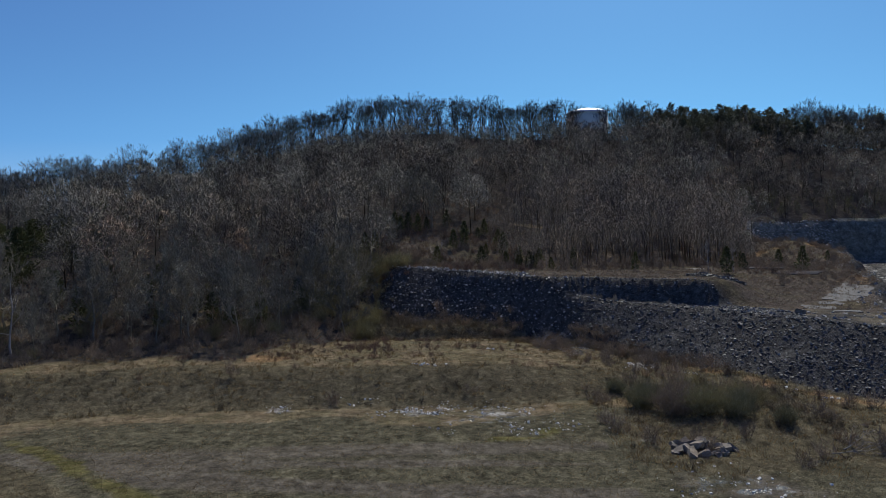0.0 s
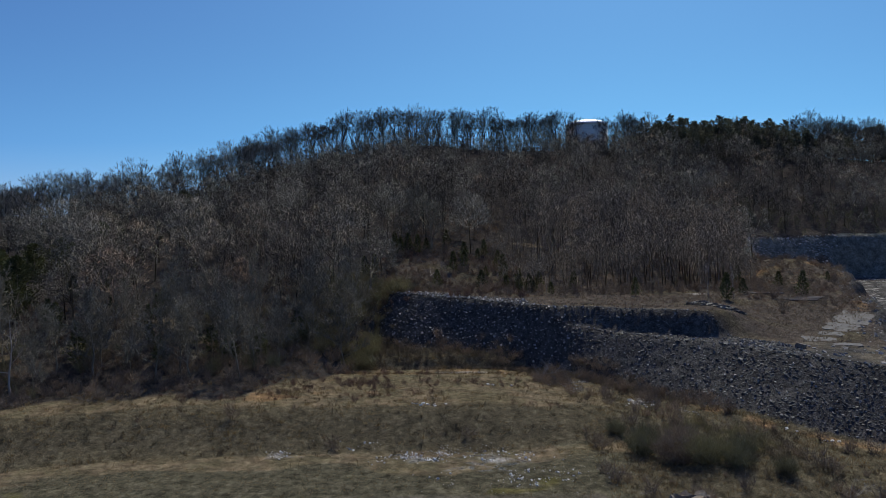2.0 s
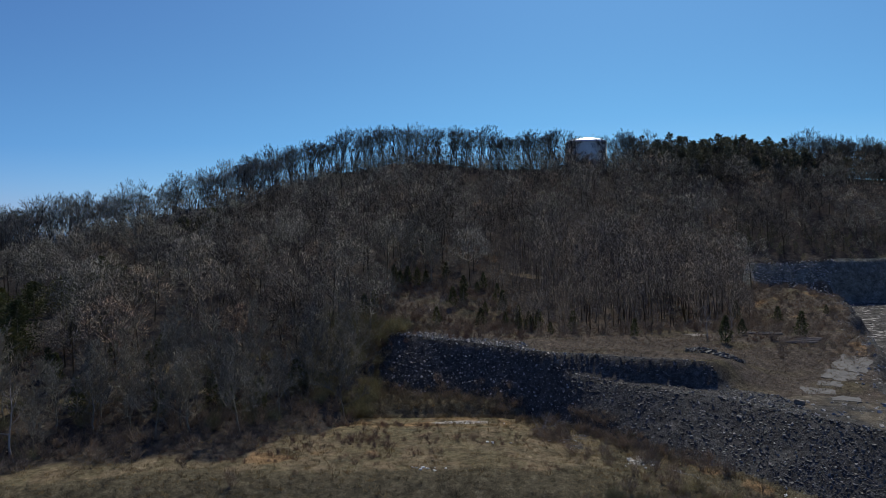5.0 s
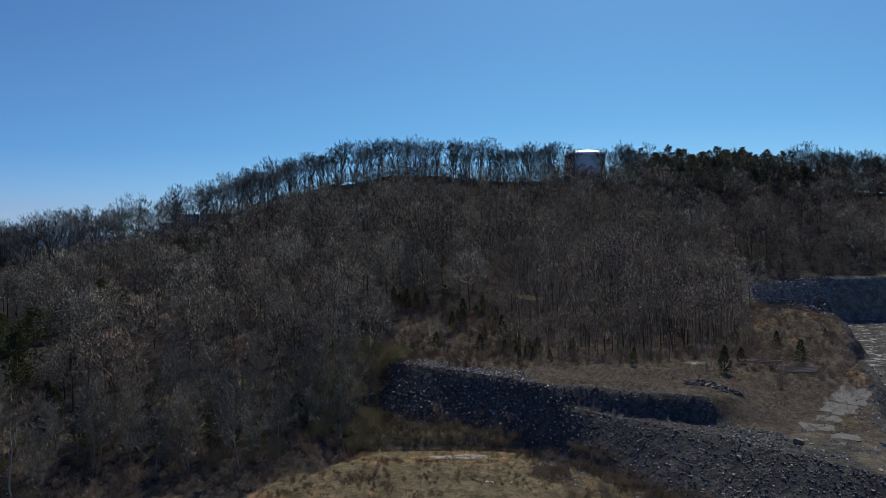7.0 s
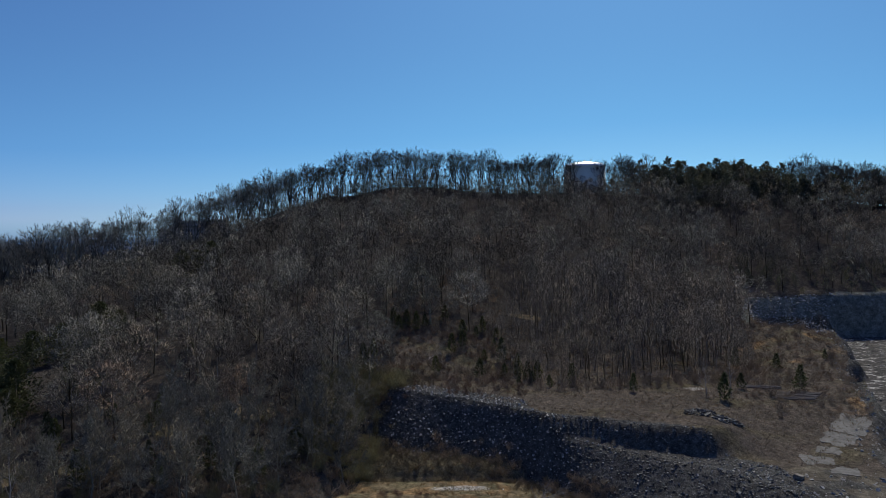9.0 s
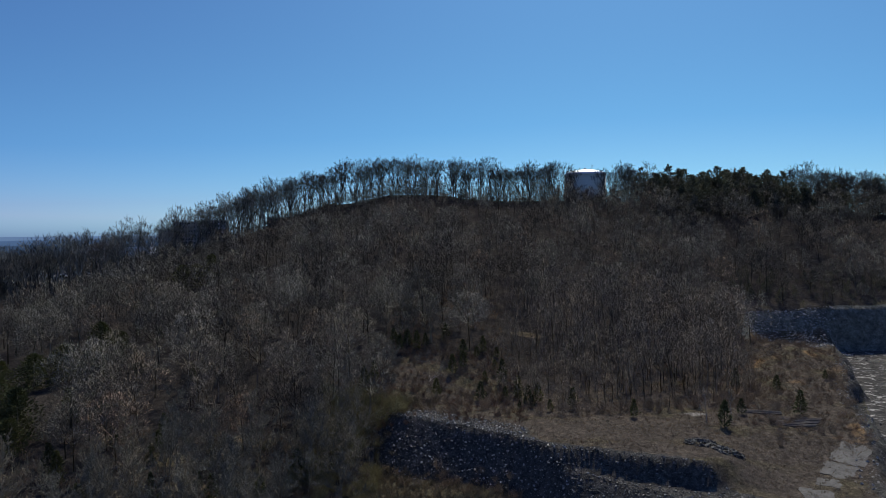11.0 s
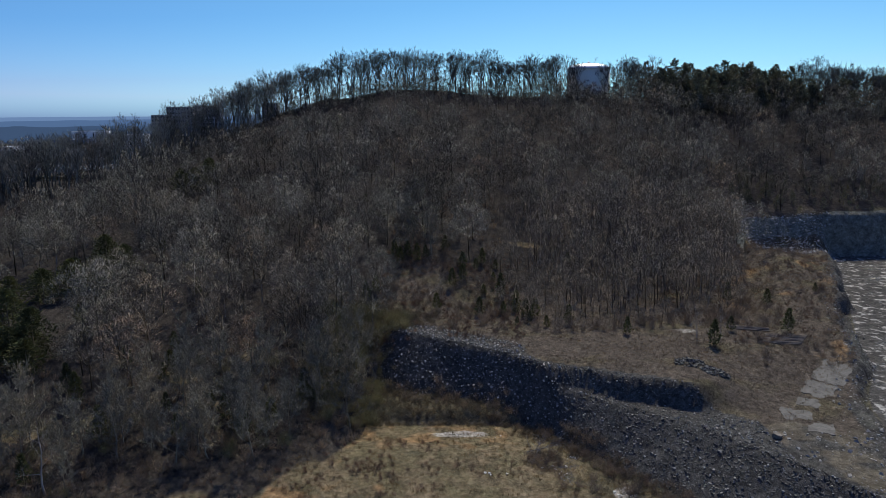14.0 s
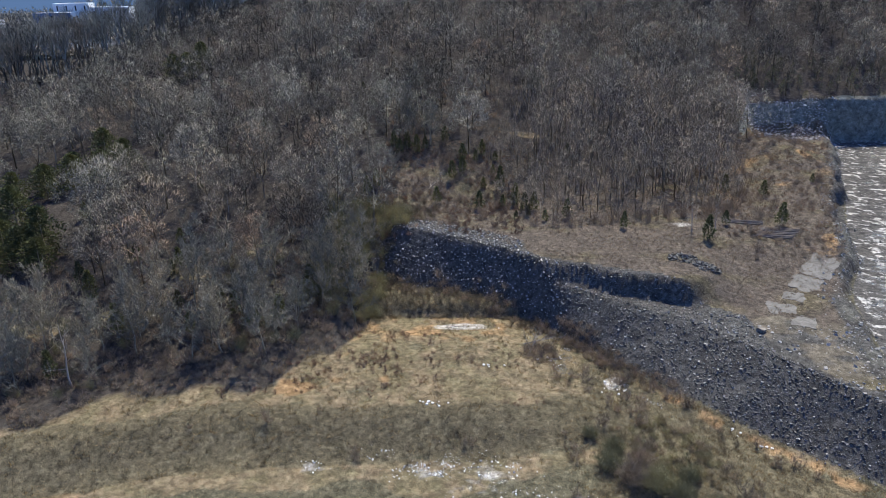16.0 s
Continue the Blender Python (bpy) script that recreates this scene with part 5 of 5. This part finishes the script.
vx2, vy2 = scatter(74, 200, 90, 268, 1.5, 55, lambda x, y: (x > pit_x(y) + 2) * (x < pit_x(y) + 45) * np.clip(0.15 + 2.2 * fbm(x / 9, y / 5, 85), 0, 0.7))
strew("pit_rocks", vx2, vy2, (0.15, 0.8), ROCK_DARK, "dark loose rocks scattered over the quarry floor", "rocks", 56)

# Pale chips on the pad's far edge and along the rock slope's foot, some in place of sun glints on puddles
def chips_at(x, y):
    c = np.clip(0.2 + 2.5 * fbm(x / 2.5, y / 1.5, 83), 0, 1)
    return c * np.maximum.reduce([2.0 * np.exp(-((x + 5) / 11) ** 2 - ((y - 87.8) / 2.3) ** 2), 0.9 * np.exp(-((x + 25) / 2.5) ** 2 - ((y - 88) / 1.4) ** 2), 3.0 * np.exp(-((x + 1.5) / 4) ** 2 - ((y - 131.5) / 1.2) ** 2),
                                  0.5 * np.exp(-((x - 6) / 10) ** 2 - ((y - 80) / 4) ** 2), 4.5 * np.exp(-((x - 27.6) / 1.5) ** 2 - ((y - 110) / 2.2) ** 2), 3.0 * np.exp(-((x - 31.5 - (105.3 - y)) / 0.7) ** 2 - ((y - 105) / 2.2) ** 2), 2.5 * np.exp(-((x - 20.5) / 1.2) ** 2 - ((y - 121.5) / 0.9) ** 2), 2.5 * np.exp(-((x - 17.3) / 1.3) ** 2 - ((y - 113.5) / 1.0) ** 2), 0.4 * np.exp(-((x - 24) / 6) ** 2 - ((y - 62) / 4) ** 2)])


kx, ky = scatter(-32, 40, 54, 136, 0.3, 59, chips_at)
strew("pale_chips", kx, ky, (0.08, 0.32), PALE_ROCK, "pale stone chips, partly standing in for sun glints on puddles", "stones", 60, sink=0.15)

# Puddles lie in the hollows of the mud
def puddle(x, y, w, d, lift, seed, label="shallow puddle shining in the muddy ground"):
    bm = bmesh.new()
    rng3 = np.random.default_rng(seed)
    a = np.arange(22) * 2 * math.pi / 22
    bm.faces.new([bm.verts.new((w * math.cos(t) * q, d * math.sin(t) * q, 0)) for t, q in zip(a, rng3.uniform(0.7, 1.15, 22))])
    ob = tagged(new("puddle", from_bm("puddle", bm, WATER)), label, "puddle", "puddles")
    gx2, gy2 = np.meshgrid(np.linspace(x - w, x + w, 9), np.linspace(y - d, y + d, 9))
    ob.matrix_basis = pose(x, y, float(np.quantile(land(gx2.ravel(), gy2.ravel()), lift)))


for i, (x, y, w, d) in enumerate(((24.4, 60.6, 2.4, 0.9), (27.6, 61.5, 1.2, 0.6), (21.0, 63.5, 1.3, 0.5), (-4.0, 86.2, 3.2, 0.8), (-8.5, 88.2, 1.6, 0.5), (1.5, 87.5, 1.8, 0.5), (-2.0, 131.6, 2.6, 0.5), (28.3, 109.6, 0.7, 1.6))):
    puddle(x, y, w, d, 0.5, 820 + i)

for i, (x, y, w, d) in enumerate(PIT_POOLS):
    puddle(x, y, 0.5 * w, 0.5 * d, 0.62, 840 + i, "wide shallow pool gleaming on the quarry floor")

# ---- boulders by the pad ----
BOULDERS = [rock_shape(720 + k, 0.62) for k in range(6)]
BOULDER_MESHES = [from_bm("boulder", b, BOULDER) for b in BOULDERS]
rng = np.random.default_rng(40)
for i in range(46):
    a, r = rng.uniform(0, 6.28), math.sqrt(rng.uniform(0, 1))
    x, y, s = 24.6 + 3.7 * r * math.cos(a), 71.8 + 2.1 * r * math.sin(a), rng.uniform(0.4, 1.15)
    ob = tagged(new("boulder", BOULDER_MESHES[i % 6]), "weathered brown boulder heaped with others beside the mud", "boulder", "boulders in the heap")
    ob.matrix_basis = pose(x, y, height(x, y) + s * 0.15 + 1.1 * max(0.0, 0.8 - r) * rng.uniform(0.3, 1.0), *rng.uniform(-35, 35, 2), rng.uniform(0, 360)) @ Matrix.Diagonal((s * 1.3, s, s, 1))
ob = tagged(new("boulder", BOULDER_MESHES[1]), "single dark boulder at the top of the rock slope", "boulder")
ob.matrix_basis = pose(56.5, 117.2, height(56.5, 117.2) + 0.35, 5, 8, 40) @ Matrix.Scale(1.5, 4)

# ---- pale stones ----
PALE_MESHES = [from_bm("pale_stone", rock_shape(740 + k, 0.5), PALE_ROCK) for k in range(3)]
for cx0, cy0, n, sx0, sy0 in ((-6.2, 100.4, 12, 1.3, 0.35), (45.2, 97.3, 4, 0.7, 0.6), (16.5, 116.0, 9, 1.3, 1.0), (4.6, 112.5, 4, 1.6, 0.5), (48.5, 93.3, 4, 1.0, 0.5), (27.0, 109.5, 7, 1.2, 1.6)):
    for i in range(n):
        x, y, s = cx0 + rng.normal() * sx0, cy0 + rng.normal() * sy0, rng.uniform(0.18, 0.6)
        ob = tagged(new("pale_stone", PALE_MESHES[i % 3]), "pale limestone lump lying on the dry grass", "stone", "pale stones")
        ob.matrix_basis = pose(x, y, height(x, y) + s * 0.1, *rng.uniform(-15, 15, 2), rng.uniform(0, 360)) @ Matrix.Scale(s, 4)

# ---- small rock heap on the bench ----
def heap_at(x, y):
    return np.maximum(np.exp(-((x - 48.6) / 2.6) ** 2 - ((y - 142.6) / 2.0) ** 2), np.exp(-((x - 52.8) / 2.4) ** 2 - ((y - 139.0) / 2.0) ** 2)) * (0.8 + fbm(x / 2, y / 2, 80))


hx2, hy2 = scatter(42, 60, 132, 150, 0.36, 38, lambda x, y: (heap_at(x, y) > 0.14) * 0.85)
strew("rock_heap", hx2, hy2, (0.2, 0.8), ROCK_DARK, "small heap of dark broken rock on the bench", "rocks", 39, sink=0.12, pile=0.5 * heap_at(hx2, hy2))

# ---- logs ----
def log_mesh(seed, length, r):
    rng2 = np.random.default_rng(seed)
    pts = [np.array([length * (k / 4 - 0.5), rng2.normal() * 0.04, rng2.normal() * 0.03]) for k in range(5)]
    v, f = tubes([(*pts[k], r * (1.1 - 0.08 * k), *pts[k + 1], r * (1.1 - 0.08 * (k + 1))) for k in range(4)], 8)
    return quick_mesh("log", v, f, LOG_WOOD)


LOGS = [log_mesh(750 + k, 9.4, 0.2) for k in range(3)]
for i in range(13):
    x, y = (79.3 - 0.55 * i, 164.2 - 0.72 * i) if i < 9 else (71.8 - 0.3 * (i - 9), 168.6 - 0.8 * (i - 9))
    ob = tagged(new("log", LOGS[i % 3]), "long grey log lying beside others on the bench", "log", "laid-out logs")
    ob.matrix_basis = pose(x, y, height(x, y) + 0.3, 0, 0, -13 + rng.uniform(-2, 2))


def dead_branch(seed, x, y, length, spin, label):
    trunk, crown = bare_tree(seed, length, 11, 4, 4, base=0.12, spread=0.42, twig=0.05, stem=0.013, stout=0.6)
    t = thing("dead_branch", pose(x, y, height(x, y) + 0.25, 80, 0, spin), label, "branch")
    part("stem", quick_mesh("stem", *trunk, DEAD_WOOD, shade=True), t)
    part("branchwork", quick_mesh("branchwork", *crown, DEAD_WOOD), t)


dead_branch(910, 12.5, 118.5, 7.0, 160, "grey dead branch lying in the dry grass")
dead_branch(911, 15.5, 117, 5.5, 60, "grey dead branch lying in the dry grass")
dead_branch(916, 11.5, 122, 8.0, 100, "pale dead limb sticking out of the brush heap")
dead_branch(917, 17, 114.5, 4.5, 20, "grey dead branch at the end of the brush heap")
dead_branch(912, -10.5, 186, 9.0, 150, "fallen grey tree on the brown bank")
dead_branch(913, -7, 190, 8.0, 200, "fallen grey tree on the brown bank")
dead_branch(914, 37, 70, 5.0, 80, "grey dead branches heaped among the weeds")
dead_branch(915, 39, 71.5, 5.0, 120, "grey dead branches heaped among the weeds")

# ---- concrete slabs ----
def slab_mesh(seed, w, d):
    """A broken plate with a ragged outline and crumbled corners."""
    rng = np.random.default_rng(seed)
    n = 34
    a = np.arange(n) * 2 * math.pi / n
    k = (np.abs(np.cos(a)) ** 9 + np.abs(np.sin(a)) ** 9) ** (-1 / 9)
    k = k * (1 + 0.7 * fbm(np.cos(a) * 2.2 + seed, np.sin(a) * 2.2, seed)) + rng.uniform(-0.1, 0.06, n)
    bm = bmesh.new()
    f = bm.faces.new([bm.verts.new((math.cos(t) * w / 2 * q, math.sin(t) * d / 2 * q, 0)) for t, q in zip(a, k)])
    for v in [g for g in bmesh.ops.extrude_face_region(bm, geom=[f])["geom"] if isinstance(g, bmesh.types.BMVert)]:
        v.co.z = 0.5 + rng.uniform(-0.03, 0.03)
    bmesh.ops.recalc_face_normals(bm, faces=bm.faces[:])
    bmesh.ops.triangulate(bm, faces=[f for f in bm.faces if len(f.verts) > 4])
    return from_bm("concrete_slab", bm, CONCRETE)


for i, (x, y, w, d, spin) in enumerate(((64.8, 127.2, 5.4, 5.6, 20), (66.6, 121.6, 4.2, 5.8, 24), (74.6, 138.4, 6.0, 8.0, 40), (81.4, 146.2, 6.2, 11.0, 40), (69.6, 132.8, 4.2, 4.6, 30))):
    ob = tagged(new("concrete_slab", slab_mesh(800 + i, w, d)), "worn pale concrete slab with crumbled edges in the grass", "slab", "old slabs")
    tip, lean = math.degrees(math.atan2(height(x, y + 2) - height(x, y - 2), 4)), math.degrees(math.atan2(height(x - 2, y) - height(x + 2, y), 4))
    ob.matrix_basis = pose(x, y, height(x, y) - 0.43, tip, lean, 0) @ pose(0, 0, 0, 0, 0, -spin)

# ---- water tank ----
def ring_mesh(name, profile, sides, material, shade=True):
    v = [(r * math.cos(a), r * math.sin(a), z) for r, z in profile for a in (np.arange(sides) * 2 * math.pi / sides)]
    f = [(k * sides + i, k * sides + (i + 1) % sides, (k + 1) * sides + (i + 1) % sides, (k + 1) * sides + i) for k in range(len(profile) - 1) for i in range(sides)]
    return quick_mesh(name, v, f, material, shade=shade)


tank = thing("water_tank", pose(73.4, 420, 75.4), "round beige-grey steel water tank with a shining domed roof", "water tank")
part("wall", ring_mesh("wall", [(12.5, 0), (12.5, 16.9), (12.2, 16.9)], 64, TANK_WALL), tank)
part("roof", ring_mesh("roof", [(12.75, 16.9)] + [(12.75 * math.cos(a), 17.0 + 3.4 * math.sin(a)) for a in np.linspace(0, 1.5, 14)] + [(0.01, 20.4)], 64, TANK_ROOF), tank, "pale glossy dome")
part("rim", ring_mesh("rim", [(12.5, 16.6), (12.95, 16.6), (12.95, 16.95), (12.5, 16.95)], 64, TANK_WALL, False), tank)
part("vent", ring_mesh("vent", [(0.7, 20.3), (0.7, 21.0), (1.0, 21.05), (0.01, 21.4)], 16, TANK_ROOF), tank)
for z in (4.5, 9.0, 13.5):
    part("weld_seam", ring_mesh("weld_seam", [(12.5, z), (12.54, z + 0.03), (12.5, z + 0.06)], 64, TANK_WALL), tank)

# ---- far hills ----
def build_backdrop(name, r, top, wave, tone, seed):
    m = bpy.data.materials.new("haze_glow")
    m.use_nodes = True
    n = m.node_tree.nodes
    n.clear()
    # the sheet glows by itself; distance haze is put into its tone
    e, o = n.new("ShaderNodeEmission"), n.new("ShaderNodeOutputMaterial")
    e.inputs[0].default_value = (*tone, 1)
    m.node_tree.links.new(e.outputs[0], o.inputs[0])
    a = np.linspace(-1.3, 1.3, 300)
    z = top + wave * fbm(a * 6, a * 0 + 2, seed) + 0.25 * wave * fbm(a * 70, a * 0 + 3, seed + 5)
    v = np.concatenate([np.stack([np.sin(a) * r, np.cos(a) * r, a * 0 - 160], 1), np.stack([np.sin(a) * r, np.cos(a) * r, z], 1)])
    i = np.arange(len(a) - 1)
    tagged(new(name, quick_mesh(name, v, np.stack([i, i + 1, i + 301, i + 300], 1), m)), "far hills on the horizon, glowing in painted haze blue", "hills", kind="structure")


# painted haze: every ridge farther back is paler
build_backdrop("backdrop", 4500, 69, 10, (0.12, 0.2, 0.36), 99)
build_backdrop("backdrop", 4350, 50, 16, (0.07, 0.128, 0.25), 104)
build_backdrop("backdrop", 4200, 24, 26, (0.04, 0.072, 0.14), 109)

# ---- buildings beyond the crest ----
def block(name, m, w, d, h, floors, bays, wall, label, category, glazed=0.55):
    """A plain block with a parapet and rows of set-back windows on its front."""
    b = thing(name, m, label, category)
    part("wall", box_mesh("wall", (w, d, h), wall, at=(0, 0, h / 2)), b)
    part("roof", box_mesh("roof", (w - 0.8, d - 0.8, 0.3), ROOF_FELT, at=(0, 0, h + 0.15)), b)
    for sx_, sy_, ww, dd in ((0, -d / 2 + 0.2, w, 0.4), (0, d / 2 - 0.2, w, 0.4), (-w / 2 + 0.2, 0, 0.4, d - 0.9), (w / 2 - 0.2, 0, 0.4, d - 0.9)):
        part("parapet", box_mesh("parapet", (ww, dd, 0.5), wall, at=(sx_, sy_, h + 0.26)), b)
    fw, fh = w / bays, h / floors
    pane = box_mesh("window", (fw * glazed, 0.16, fh * 0.5), GLASS_DARK)
    sill = box_mesh("sill", (fw * (glazed + 0.07), 0.3, 0.14), wall)
    for i in range(bays):
        for k in range(floors):
            p = part("window", pane, b)
            p.location = ((i + 0.5) * fw - w / 2, -d / 2 - 0.03, (k + 0.55) * fh)
            s = part("sill", sill, p)
            s.location = (0, -0.05, -fh * 0.27)
    return b


for x, y, w, d, top, floors, bays, label in (
        (-413, 1000, 36, 20, 80.5, 11, 9, "tall brown brick block behind the trees"), (-374, 1006, 36, 20, 82, 11, 8, "taller brown brick wing beside a lower block"),
        (-442, 994, 20, 18, 69, 10, 5, "lower brown brick end wing of a tall block"), (-284, 1012, 24, 20, 85, 12, 6, "brown brick block standing apart behind the trees")):
    base = height(x, y) - 0.3
    block("tower_block", pose(x, y, base, rz=8), w, d, top - base, floors, bays, BRICKWORK, label, "building")
block("commercial_building", pose(-466, 850, 28, rz=12), 40, 24, 22, 2, 4, WHITE_WALL, "white commercial building with a flat roof", "building", 0.16)
block("commercial_building", pose(-470, 812, 28, rz=12), 40, 18, 13, 1, 3, BLUE_WALL, "blue-grey wing before a white building", "building", 0.14)
block("commercial_building", pose(-420, 850, 28, rz=12), 44, 30, 17.5, 1, 4, WHITE_WALL, "low white wing with a long flat roof", "building", 0.2)
block("shed", pose(-560, 800, 26, rz=6), 60, 22, 8, 2, 8, WHITE_WALL, "low pale shed beside the road", "building")

# ---- car park ----
lot = new("car_park", box_mesh("car_park", (84, 46, 0.3), ASPHALT))
lot.matrix_basis = pose(-300, 500, 30.2, rz=10)
tagged(lot, "asphalt car park among bare trees", "car park", kind="structure")
car = thing("car", pose(-300, 500, 30.36), "parked car glinting in the sun", "car", "parked cars")
part("body", box_mesh("body", (4.5, 1.8, 0.75), CAR_PAINT, 0.18, at=(0, 0, 0.68)), car)
part("cabin", box_mesh("cabin", (2.5, 1.6, 0.6), GLASS_DARK, 0.22, at=(-0.2, 0, 1.3)), car, "dark glazed cabin")
for wx_, wy2 in ((-1.4, -0.85), (1.4, -0.85), (-1.4, 0.85), (1.4, 0.85)):
    bm = bmesh.new()
    bmesh.ops.create_cone(bm, cap_ends=True, segments=12, radius1=0.33, radius2=0.33, depth=0.22, matrix=pose(wx_, wy2, 0.33, 90))
    part("wheel", from_bm("wheel", bm, TYRE), car)
turn = pose(-300, 500, 30.36, rz=10)
rng = np.random.default_rng(60)
for row in range(4):
    for i in range(9):
        if rng.uniform() < 0.62:
            copy_thing(car, turn @ pose(-34 + 8 * i + rng.uniform(-1, 1), -18 + 12 * row, 0, rz=90 + rng.uniform(-3, 3)))

# ---- the nearest rocks of the slope, one by one ----
slope = thing("rock_slope", pose(47, 98, height(47, 98)), "steep bank of dark broken shale rock", "rock slope", kind="structure")
ROCK_MESHES = [from_bm("rock", rock_shape(760 + k, 0.4 + 0.07 * k), ROCK_PIECE) for k in range(6)]
rng = np.random.default_rng(90)
back = slope.matrix_basis.inverted()
for i, (x, y) in enumerate(bank_rocks):
    s = 0.2 + 0.3 * rng.uniform(0, 1) ** 2
    ob = part("rock", ROCK_MESHES[i % 6], slope)
    ob.matrix_basis = back @ pose(x, y, height(x, y) - 0.05 * s, *rng.normal(0, 20, 2), rng.uniform(0, 360)) @ Matrix.Diagonal((s * 1.2, s * 0.9, s, 1))
